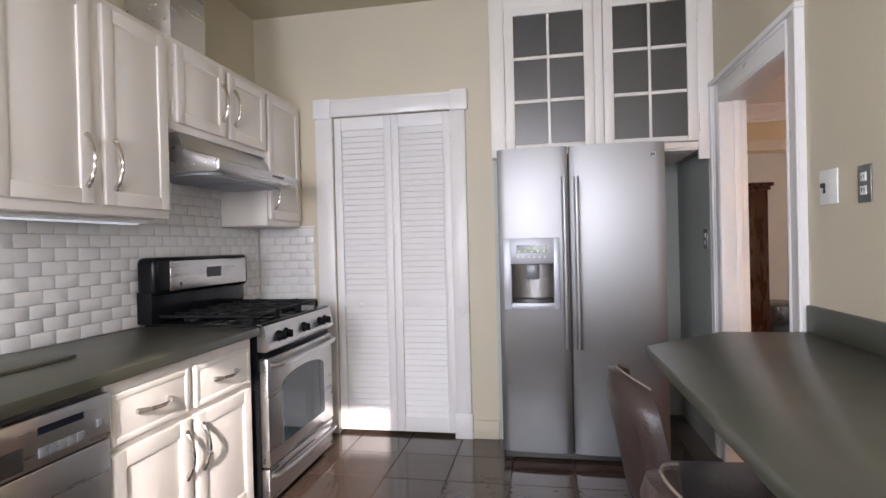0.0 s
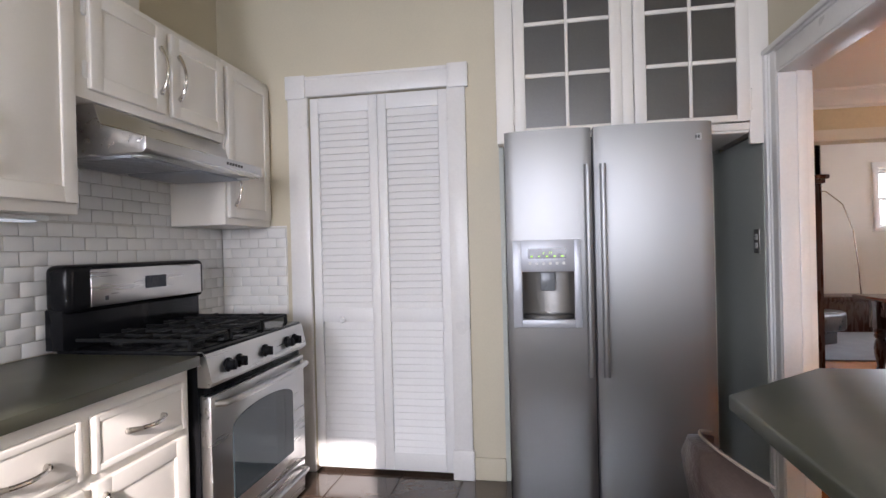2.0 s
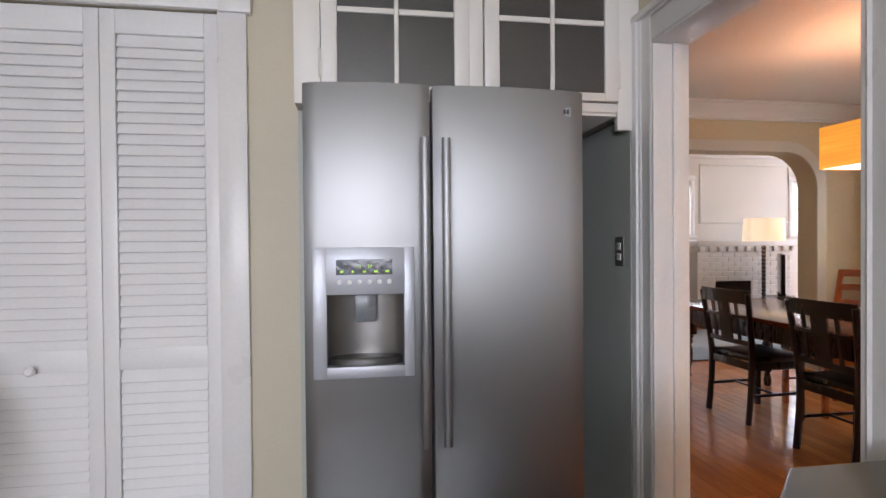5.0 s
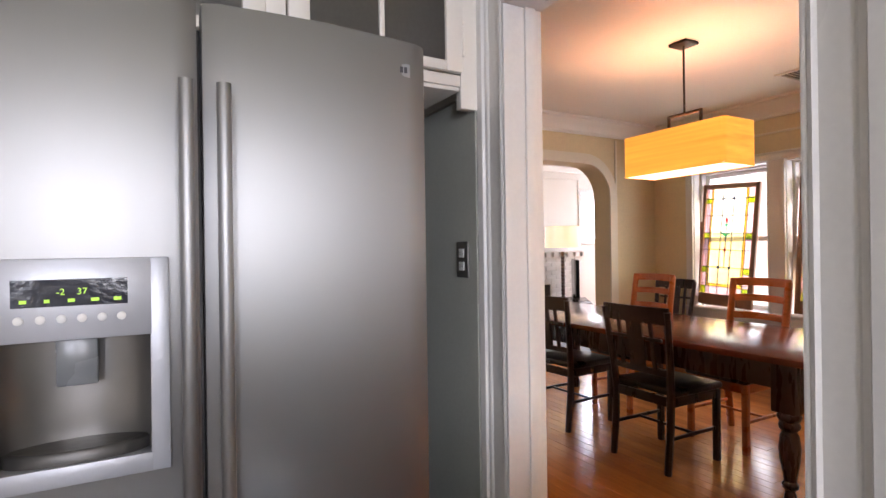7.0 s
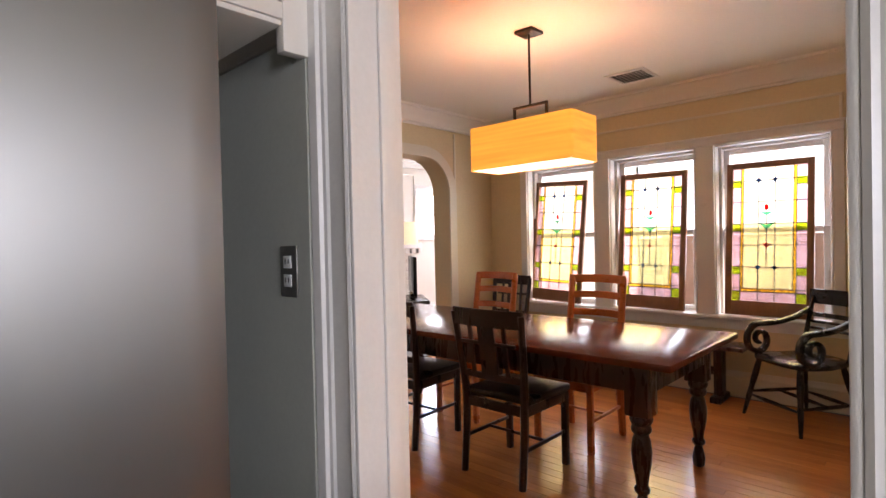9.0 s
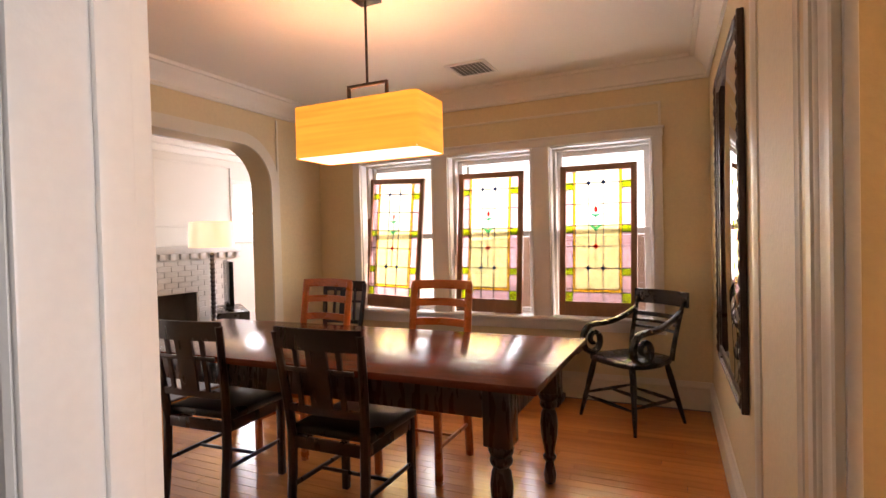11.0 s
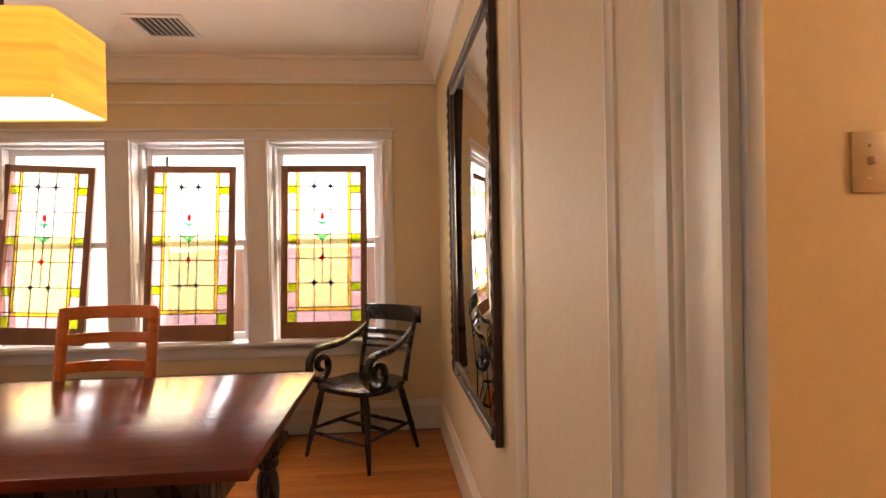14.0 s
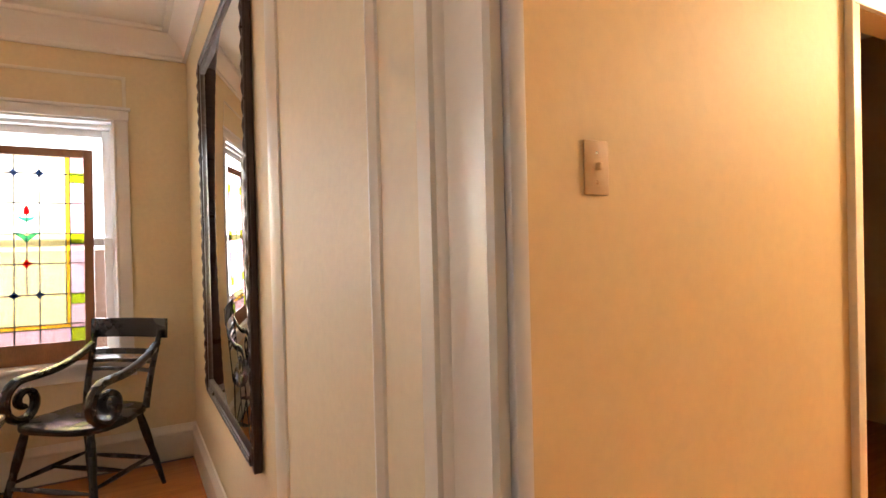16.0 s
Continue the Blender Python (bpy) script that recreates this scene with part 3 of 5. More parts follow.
def wall_cabinet(y0, y1, z0, z1, doors, label, hinges=False):
    c = thing("wall_cabinet", label, "cabinet", (XF, 0, 0), 0, "wall cabinets over the counter")
    part("body", boxes([(XL - XF + 0.002, 0, y0, y1, z0, z1)], 0.003), CAB, c)
    for a, b, side in doors:
        d = panel_front("door", a, b, z0 + 0.035, z1 - 0.03, c, 0.001, 0.055)
        bow_handle(d, (0.022, (b - 0.03) if side > 0 else (a + 0.045), (z0 + 0.19) if z1 - z0 > 0.5 else (z0 + z1) / 2), 0.18)
        if hinges and side > 0:
            hinge(d, (0.004, a - 0.008, z0 + 0.10))
            hinge(d, (0.004, a - 0.008, z1 - 0.10))
    return c


wall_cabinet(0.25, 1.018, 1.385, 2.20, [(0.29, 0.63, 1), (0.65, 0.99, -1)], "white painted wall cabinet with panelled doors")
wall_cabinet(1.02, 1.842, 1.385, 2.20, [(1.06, 1.425, 1), (1.478, 1.826, -1)], "white painted wall cabinet with two panelled doors")
wall_cabinet(1.844, 2.69, 1.785, 2.20, [(1.888, 2.263, 1), (2.300, 2.672, -1)], "short white painted cabinet over the range hood", True)
wall_cabinet(2.692, 3.136, 1.385, 2.20, [(2.706, 3.112, -1)], "narrow white painted wall cabinet by the closet")
lt = thing("under_cabinet_light", "slim white light strip under the wall cabinets", "light", (-1.52, 1.2, 1.385))
part("housing", boxes([(-0.03, 0.03, -0.62, 0.62, -0.018, 0)], 0.004), PLASTIC_W, lt)
part("tube", boxes([(-0.022, 0.022, -0.58, 0.58, -0.023, -0.0185)], 0.002), UC_LIGHT, lt)

# flue above the cabinets
fl = thing("hood_flue", "square brushed steel flue rising behind the cabinets", "flue", (-1.56, 2.08, 2.202))
part("duct", boxes([(-0.13, 0.11, -0.13, 0.13, 0, ZK - 2.203)], 0.003), STEEL_H, fl)

# hood
hd = thing("range_hood", "slim brushed steel range hood under the cabinet", "range hood", (XL, 2.325, 1.60))
bm = bmesh.new()
prof = [(0.004, 0.0), (0.49, 0.0), (0.505, 0.012), (0.505, 0.055), (0.33, 0.105), (0.30, 0.182), (0.004, 0.182)]
va = [bm.verts.new((x, -0.40, z)) for x, z in prof]
vb = [bm.verts.new((x, 0.375, z)) for x, z in prof]
bm.faces.new(va), bm.faces.new(vb[::-1])
for i in range(len(prof)):
    bm.faces.new((va[i], va[(i + 1) % 7], vb[(i + 1) % 7], vb[i]))
bmesh.ops.recalc_face_normals(bm, faces=bm.faces[:])
bmesh.ops.bevel(bm, geom=bm.edges[:], offset=0.003, segments=2, affect="EDGES", profile=0.5)
part("shell", bm, STEEL_H, hd)
for s in (-0.2, 0.18):
    f = part("filter", boxes([(0.08, 0.42, s - 0.17, s + 0.17, -0.006, -0.0005)], 0.001), SILVER_P, hd, "slotted grease filter")
    for k in range(11):
        part("slat", boxes([(0.08, 0.42, s - 0.165 + 0.03 * k, s - 0.15 + 0.03 * k, -0.010, -0.006)], 0.001), SILVER_P, f)
for s in (-0.34, 0.32):
    part("lamp_lens", lathe([(0.03, -0.004), (0.032, 0.0)], 16), PLASTIC_W, hd).location = (0.44, s, -0.002)
for k in range(6):
    part("button", boxes([(0.503, 0.508, 0.08 + k * 0.022, 0.094 + k * 0.022, 0.028, 0.040)], 0.002), DARK_P, hd)

# base cabinets, counter, dishwasher
XB = -1.12


def base_cabinet(y0, y1, label, fronts):
    c = thing("base_cabinet", label, "cabinet", (XB, 0, 0), 0, "base cabinets under the counter")
    part("body", boxes([(XL - XB + 0.02, 0, y0, y1, 0.10, 0.845), (XL - XB + 0.02, -0.06, y0, y1, 0.0, 0.10)], 0.003), CAB, c)
    for a, b, side in fronts:
        d = panel_front("drawer", a, b, 0.645, 0.805, c, 0.001, 0.022, 0.004)
        bow_handle(d, (0.022, (a + b) / 2, 0.725), 0.15, False)
        d = panel_front("door", a, b, 0.12, 0.62, c, 0.001)
        bow_handle(d, (0.022, (b - 0.03) if side > 0 else (a + 0.03), 0.49), 0.17)


base_cabinet(1.165, 1.995, "white painted base cabinet with drawers and doors", [(1.168, 1.535, 1), (1.572, 1.958, -1)])
base_cabinet(-0.60, 0.545, "white painted base cabinet", [(-0.56, -0.02, 1), (0.0, 0.53, -1)])
nc = thing("base_cabinet", "narrow white painted base cabinet beside the range", "cabinet", (-1.33, 0, 0), 0, "base cabinets under the counter")
part("body", boxes([(XL + 1.35, 0, 2.83, 3.12, 0.0, 0.845)], 0.003), CAB, nc)
ct = tagged(part("countertop", boxes([(XL + 0.012, -1.075, -0.60, 2.005, 0.848, 0.885)], 0.005), COUNTER), "olive grey stone countertop", "countertop")
ct2 = tagged(part("countertop", boxes([(XL + 0.012, -1.31, 2.815, YB - 0.012, 0.848, 0.885)], 0.005), COUNTER), "short olive grey stone countertop beside the range", "countertop")
hob = tagged(part("cutting_board", boxes([(-1.66, -1.38, 0.95, 1.33, 0.886, 0.897)], 0.003), COUNTER), "dark olive cutting board lying on the counter", "cutting board")

dw = thing("dishwasher", "brushed steel dishwasher with a button panel", "dishwasher", (XB, 0.855, 0))
part("body", boxes([(-0.55, 0.0, -0.30, 0.302, 0.09, 0.842)], 0.003), DARK_P, dw)
part("door", boxes([(0.002, 0.028, -0.298, 0.30, 0.11, 0.685)], 0.006), STEEL_H, dw)
cp = part("control_panel", boxes([(0.002, 0.034, -0.298, 0.30, 0.69, 0.825)], 0.008), STEEL_H, dw)
part("display", boxes([(0.034, 0.0355, 0.06, 0.20, 0.775, 0.795)]), DARK_DISP, cp)
for k in range(5):
    part("button", boxes([(0.034, 0.037, 0.06 + k * 0.029, 0.083 + k * 0.029, 0.715, 0.742)], 0.001), SILVER_P, cp)
part("button", boxes([(0.034, 0.037, 0.245, 0.267, 0.735, 0.757)], 0.001), SILVER_P, cp)
part("handle", boxes([(0.026, 0.036, -0.08, 0.02, 0.70, 0.76)], 0.003), DARK_P, cp)

# range
rg = thing("gas_range", "stainless and black gas range with cast-iron grates", "range", (-1.10, 2.41, 0))
part("body", boxes([(-0.59, 0.0, -0.385, 0.385, 0.02, 0.87)], 0.004), BLACK, rg, "black enamel body")
part("cooktop", boxes([(-0.59, 0.03, -0.388, 0.388, 0.87, 0.895)], 0.006), BLACK, rg, "black cooktop")
bm = bmesh.new()
prof = [(0.0, 0.765), (0.045, 0.765), (0.058, 0.78), (0.035, 0.88), (0.02, 0.893), (0.0, 0.893)]
va = [bm.verts.new((x, -0.388, z)) for x, z in prof]
vb = [bm.verts.new((x, 0.388, z)) for x, z in prof]
bm.faces.new(va), bm.faces.new(vb[::-1])
for i in range(6):
    bm.faces.new((va[i], va[(i + 1) % 6], vb[(i + 1) % 6], vb[i]))
bmesh.ops.recalc_face_normals(bm, faces=bm.faces[:])
fp = part("knob_panel", bm, STEEL_H, rg)
for y in (-0.275, -0.20, 0.0, 0.20, 0.275):
    k = part("knob", lathe([(0.027, 0), (0.027, 0.008), (0.021, 0.012), (0.019, 0.03), (0.012, 0.034)], 18, "x"), BLACK, fp, "black knob")
    k.location = (0.046, y, 0.825)
    part("grip", boxes([(0.03, 0.04, -0.004, 0.004, -0.018, 0.018)], 0.002), BLACK, k)
part("vent_grille", boxes([(0.0, 0.03, -0.36, 0.36, 0.735, 0.763)] + [(0.03, 0.036, -0.35, 0.35, 0.738 + 0.008 * k, 0.742 + 0.008 * k) for k in range(3)], 0.001), BLACK, rg)
od = part("oven_door", boxes([(0.0, 0.045, -0.38, 0.38, 0.225, 0.732)], 0.006), STEEL_H, rg)
bm = bmesh.new()
pts = [(-0.25, 0.30), (0.25, 0.30), (0.25, 0.575)] + [(0.25 * math.cos(a), 0.575 + 0.055 * math.sin(a)) for a in [math.pi * k / 12 for k in range(1, 12)]] + [(-0.25, 0.575)]
f0 = [bm.verts.new((0.045, y, z)) for y, z in pts]
f1 = [bm.verts.new((0.049, y * 0.99, z)) for y, z in pts]
bm.faces.new(f1)
for i in range(len(pts)):
    bm.faces.new((f0[i], f0[(i + 1) % len(pts)], f1[(i + 1) % len(pts)], f1[i]))
bmesh.ops.recalc_face_normals(bm, faces=bm.faces[:])
part("oven_window", bm, OVEN_GLASS, od, "dark arched glass")


def bar_handle(name, parent, y0, y1, z, x0, out, r, material=STEEL_H):
    pts = [(x0, y0, z), (x0 + out * 0.8, y0 + 0.02, z), (x0 + out, y0 + 0.07, z)] + [(x0 + out * (1.0 + 0.12 * math.sin(math.pi * k / 8)), y0 + 0.07 + (y1 - y0 - 0.14) * k / 8, z) for k in range(1, 8)] + [(x0 + out, y1 - 0.07, z), (x0 + out * 0.8, y1 - 0.02, z), (x0, y1, z)]
    return part(name, sweep(pts, r, 10), material, parent)


bar_handle("handle", od, -0.355, 0.355, 0.70, 0.045, 0.042, 0.013)
sd = part("storage_drawer", boxes([(0.0, 0.04, -0.38, 0.38, 0.06, 0.215)], 0.006), STEEL_H, rg)
bar_handle("handle", sd, -0.36, 0.36, 0.18, 0.04, 0.035, 0.013)
bgd = part("backguard", boxes([(-0.60, -0.52, -0.425, 0.375, 0.895, 1.05)], 0.006), BLACK, rg, "black backguard")
bm = boxes([(-0.60, -0.49, -0.43, 0.385, 1.03, 1.215)], 0.03, 4)
part("backguard_top", bm, BLACK, rg, "rounded black console")
cs = part("console", boxes([(-0.492, -0.484, -0.33, 0.345, 1.05, 1.195)], 0.008), STEEL_H, rg, "steel console")
part("display", boxes([(-0.484, -0.482, -0.045, 0.085, 1.10, 1.155)]), DARK_DISP, cs)
part("badge", boxes([(-0.484, -0.4815, -0.265, -0.25, 1.07, 1.088)]), LOGO_DK, cs)
for bx in (-0.43, -0.14):
    for by in (-0.23, 0.0, 0.23):
        b = part("burner", lathe([(0.052, 0), (0.052, 0.012), (0.034, 0.016), (0.034, 0.024), (0.028, 0.028)], 18), IRON, rg)
        b.location = (bx, by, 0.893)
for gy in (-0.255, 0.0, 0.255):
    gb = []
    for bx in (-0.53, -0.285, -0.04):
        gb.append((bx - 0.006, bx + 0.006, gy - 0.118, gy + 0.118, 0.922, 0.936))
    for k in (-0.112, 0.0, 0.112):
        gb.append((-0.536, -0.034, gy + k - 0.006, gy + k + 0.006, 0.922, 0.936))
    for bx in (-0.41, -0.16):
        gb.append((bx - 0.005, bx + 0.005, gy - 0.112, gy + 0.112, 0.926, 0.942))
    for bx in (-0.53, -0.04):
        for k in (-0.112, 0.112):
            gb.append((bx - 0.008, bx + 0.008, gy + k - 0.008, gy + k + 0.008, 0.893, 0.925))
    part("grate", boxes(gb, 0.003, 1), IRON, rg, "cast-iron grate")

# ---------------------------------------------------------------- fridge and the cabinet over it
fg = thing("refrigerator", "side-by-side brushed steel refrigerator with long bar handles", "refrigerator", (0.417, 2.87, 0))
part("body", boxes([(-0.452, 0.452, 0.0, 0.70, 0.03, 1.745)], 0.006), mat("dark_fridge_body", (0.05, 0.05, 0.052), 0.5), fg, "dark grey case")


def bowed_door(x0, x1, z0, z1, bow=0.05, hole=None):
    """A door that swells towards the middle of the refrigerator."""
    bm = bmesh.new()
    xs = sorted(set([x0 + (x1 - x0) * k / 18 for k in range(19)] + ([hole[0], hole[1]] if hole else [])))
    zs = [z0, z1] if not hole else [z0, hole[2], hole[3], z1]
    front = {}
    for i, x in enumerate(xs):
        for j, z in enumerate(zs):
            edge = 0.010 if x in (xs[0], xs[-1]) else 0
            own = 2 * (x - x0) / (x1 - x0) - 1
            front[i, j] = bm.verts.new((x, -0.056 - 0.016 * (1 - (x / 0.455) ** 2) - 0.014 * (1 - own ** 2) + edge, z))
    for i in range(len(xs) - 1):
        for j in range(len(zs) - 1):
            if hole and j == 1 and hole[0] <= xs[i] < hole[1] - 1e-6:
                continue
            bm.faces.new((front[i, j], front[i + 1, j], front[i + 1, j + 1], front[i, j + 1]))
    res = bmesh.ops.extrude_face_region(bm, geom=bm.faces[:])
    for v in [g for g in res["geom"] if isinstance(g, bmesh.types.BMVert)]:
        v.co.y = -0.004
    bmesh.ops.recalc_face_normals(bm, faces=bm.faces[:])
    return bm


HOLE = (-0.385, -0.125, 0.90, 1.235)
dl = part("freezer_door", bowed_door(-0.454, -0.062, 0.06, 1.775, hole=HOLE), STEEL_F, fg, "brushed steel door with an ice dispenser")
dr = part("fridge_door", bowed_door(-0.052, 0.454, 0.06, 1.775), STEEL_F, fg, "brushed steel door")
for d, x in ((dl, -0.086), (dr, -0.020)):
    h = part("handle", sweep([(x, -0.128, 0.655), (x, -0.128, 1.60)], 0.0135, 14), STEEL_F, d, "long steel bar handle")
    for z in (0.70, 1.555):
        part("post", sweep([(x, -0.07, z), (x, -0.125, z)], 0.008, 8), DARK_P, h)
part("toe_grille", boxes([(-0.44, 0.44, -0.03, 0.01, 0.012, 0.055)] + [(-0.42, 0.42, -0.036, -0.03, 0.018 + 0.012 * k, 0.023 + 0.012 * k) for k in range(3)], 0.002), DARK_P, fg)
for x in (-0.40, 0.40):
    part("foot", lathe([(0.028, 0.0), (0.028, 0.012), (0.014, 0.016), (0.014, 0.035)], 12), RUBBER, fg).location = (x, 0.02, 0)
dx0, dx1 = -0.425, -0.118
for nm, bx in (("dispenser_side", (dx0, -0.383, -0.1035, -0.06, 0.87, 1.268)), ("dispenser_side", (-0.150, dx1, -0.1035, -0.06, 0.87, 1.268)), ("dispenser_panel", (-0.386, -0.147, -0.104, -0.06, 1.125, 1.268)), ("dispenser_sill", (-0.386, -0.147, -0.104, -0.06, 0.87, 0.905))):
    part(nm, boxes([bx], 0.002), SILVER_P, dl, "silver dispenser surround")
bm = bmesh.new()
hollow = [(-0.3865 + 0.240 * k / 16, -0.060 + 0.050 * math.sin(math.pi * k / 16) ** 0.6) for k in range(17)]
low = [bm.verts.new((x, y, 0.903)) for x, y in hollow]
high = [bm.verts.new((x, y, 1.127)) for x, y in hollow]
for k in range(16):
    bm.faces.new((low[k], low[k + 1], high[k + 1], high[k]))
bm.faces.new(high)
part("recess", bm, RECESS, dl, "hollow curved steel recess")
bm = lathe([(0.115, 0), (0.115, 0.02), (0.108, 0.024)], 28)
bm.transform(Matrix.Translation((-0.266, -0.052, 0.905)) @ Matrix.Diagonal((1.0, 0.42, 1, 1)))
part("drip_tray", bm, DARK_P, dl)
part("paddle", boxes([(-0.30, -0.235, -0.06, -0.05, 1.035, 1.125)], 0.004), mat("smoky_paddle", (0.16, 0.17, 0.18), 0.25), dl)
ds = part("display", boxes([(-0.355, -0.185, -0.1065, -0.104, 1.185, 1.232)]), DARK_DISP, dl)
for k, w in enumerate((0.010, 0.008, 0.010, 0.012, 0.012)):
    part("readout", boxes([(-0.343 + k * 0.034, -0.343 + k * 0.034 + w, -0.1075, -0.1065, 1.192, 1.198)]), LED, ds)
for s, x in (("-2", -0.292), ("37", -0.262)):
    cu = bpy.data.curves.new("digits", "FONT")
    cu.body, cu.size, cu.extrude = s, 0.016, 0.0003
    tob = new("digits", cu)
    tob.data.materials.append(LED)
    tob.parent = ds
    tob.matrix_basis = pose(x, -0.1072, 1.205, 90, 0, 0)
for k in range(6):
    b = part("button", lathe([(0.0075, 0), (0.0075, 0.003), (0.005, 0.005)], 12, "y"), PLASTIC_W, dl)
    b.matrix_basis = pose(-0.345 + k * 0.030, -0.1035, 1.163, 0, 0, 180)
bd = part("badge", boxes([(0.350, 0.408, -0.077, -0.070, 1.690, 1.722)], 0.003), SILVER_P, dr, "small maker's badge")
part("roundel", lathe([(0.010, 0), (0.009, 0.0012)], 18, "y"), LOGO_DK, bd).matrix_basis = pose(0.364, -0.077, 1.706, 0, 0, 180)
for k in range(2):
    part("mark", boxes([(0.380 + k * 0.011, 0.388 + k * 0.011, -0.0782, -0.077, 1.699, 1.713)]), LOGO_DK, bd)

for ob in dl.children:
    if not ob.name.startswith(("handle", "recess")):
        ob.location.y += 0.008
bd.location.y += 0.010

YC = YB - 0.115
oc = thing("overhead_cabinet", "white built-in cabinet with two six-pane frosted glass doors", "cabinet", (0, YC, 0))
part("face_frame", boxes([(-0.085, 0.005, 0, 0.03, 1.765, ZK), (0.530, 0.582, 0, 0.03, 1.80, 2.66), (1.100, 1.188, 0, 0.03, 1.70, ZK), (0.005, 1.100, 0, 0.03, 2.66, ZK), (0.005, 1.100, 0, 0.03, 1.765, 1.80), (-0.055, 1.098, 0.004, 0.60, 1.752, 1.7645)], 0.003), CAB, oc)
for x0, x1, y1 in ((-0.085, -0.06, 0.115), (1.165, 1.188, 0.60)):
    part("side_panel", boxes([(x0, x1, 0.03, y1, 1.768, ZK)], 0.002), CAB, oc)
part("interior", boxes([(-0.055, 1.16, 0.56, 0.59, 1.77, ZK - 0.01), (-0.055, 1.16, 0.10, 0.56, 2.06, 2.08), (-0.055, 1.16, 0.10, 0.56, 2.36, 2.38)], 0.002), CAB, oc)
for x0, x1 in ((0.008, 0.528), (0.584, 1.098)):
    dz0, dz1, st = 1.803, 2.655, 0.055
    d = part("door", boxes([(x0, x0 + st, -0.018, 0.004, dz0, dz1), (x1 - st, x1, -0.018, 0.004, dz0, dz1), (x0 + st, x1 - st, -0.018, 0.004, dz1 - 0.045, dz1), (x0 + st, x1 - st, -0.018, 0.004, dz0, dz0 + 0.03)], 0.003), CAB, oc)
    gx0, gx1, gz0, gz1 = x0 + st, x1 - st, dz0 + 0.03, dz1 - 0.045
    mx = (gx0 + gx1) / 2
    h3 = (gz1 - gz0) / 3
    part("muntin", boxes([(mx - 0.008, mx + 0.008, -0.014, 0.002, gz0, gz1)], 0.003), CAB, d)
    for k in (1, 2):
        part("muntin", boxes([(gx0, mx - 0.008, -0.014, 0.002, gz0 + k * h3 - 0.010, gz0 + k * h3 + 0.010), (mx + 0.008, gx1, -0.014, 0.002, gz0 + k * h3 - 0.010, gz0 + k * h3 + 0.010)], 0.003), CAB, d)
    for k in range(3):
        for a, b in ((gx0, mx - 0.008), (mx + 0.008, gx1)):
            part("pane", boxes([(a, b, -0.006, -0.002, gz0 + k * h3 + (0.010 if k else 0), gz0 + (k + 1) * h3 - (0.010 if k < 2 else 0))]), FROSTED, d, smooth=0)
    hx = x0 - 0.002 if x0 < 0.3 else x1 + 0.002
    for z in (dz0 + 0.10, dz1 - 0.12):
        part("hinge", lathe([(0.005, -0.05), (0.007, -0.045), (0.005, -0.04), (0.005, 0.04), (0.007, 0.045), (0.005, 0.05)], 8), CAB, d).location = (hx, -0.014, z)
jar = tagged(part("white_jar", lathe([(0.05, 0), (0.085, 0.02), (0.09, 0.12), (0.07, 0.18), (0.05, 0.20)], 24), PLASTIC_W), "white jar behind the frosted cabinet glass", "jar")
jar.location = (0.95, YC + 0.12, 1.769)
bowl = tagged(part("bowl", lathe([(0.05, 0), (0.09, 0.04), (0.11, 0.09), (0.105, 0.09)], 24), STEEL), "steel bowl behind the frosted cabinet glass", "bowl")
bowl.location = (0.37, YC + 0.16, 1.769)


# ---------------------------------------------------------------- wall plates
def outlet(at, rz, label, plate=PEWTER):
    o = thing("outlet", label, "outlet", at, rz)
    part("plate", boxes([(-0.035, 0.035, -0.006, 0, -0.058, 0.058)], 0.003), plate, o)
    for z in (-0.021, 0.021):
        s = part("socket", boxes([(-0.016, 0.016, -0.009, -0.006, z - 0.014, z + 0.014)], 0.006), PLASTIC_W, o)
        part("slot", boxes([(-0.008, -0.005, -0.0095, -0.009, z - 0.004, z + 0.007), (0.005, 0.008, -0.0095, -0.009, z - 0.004, z + 0.007)]), RUBBER, s)
    return o


outlet((1.155, 3.115, 1.24), -90, "pewter double outlet on the grey niche wall")
outlet((XR, 1.64 - 0.03, 1.40), -90, "pewter double outlet over the bar counter")
sw = thing("light_switch", "white plate with a dark toggle switch", "switch", (XR, 1.82, 1.41), -90)
part("plate", boxes([(-0.058, 0.058, -0.006, 0, -0.060, 0.060)], 0.004), PLASTIC_W, sw)
part("toggle", boxes([(-0.028, -0.016, -0.018, -0.006, 0.0, 0.016), (-0.021, -0.015, -0.012, -0.006, -0.02, 0.004)], 0.001), RUBBER, sw)
sw2 = thing("light_switch", "tan painted toggle switch plate on the golden wall", "switch", (2.45, 1.585, 1.428), -90)
part("plate", boxes([(-0.036, 0.036, -0.006, 0, -0.060, 0.060)], 0.003), PLASTIC_T, sw2)
part("toggle", boxes([(-0.005, 0.005, -0.020, -0.006, -0.006, 0.010)], 0.002), PLASTIC_T, sw2)
for z in (-0.032, 0.032):
    part("screw", lathe([(0.004, 0), (0.003, 0.0015)], 10, "y"), NICKEL, sw2).matrix_basis = pose(0, -0.006, z, 0, 0, 180)

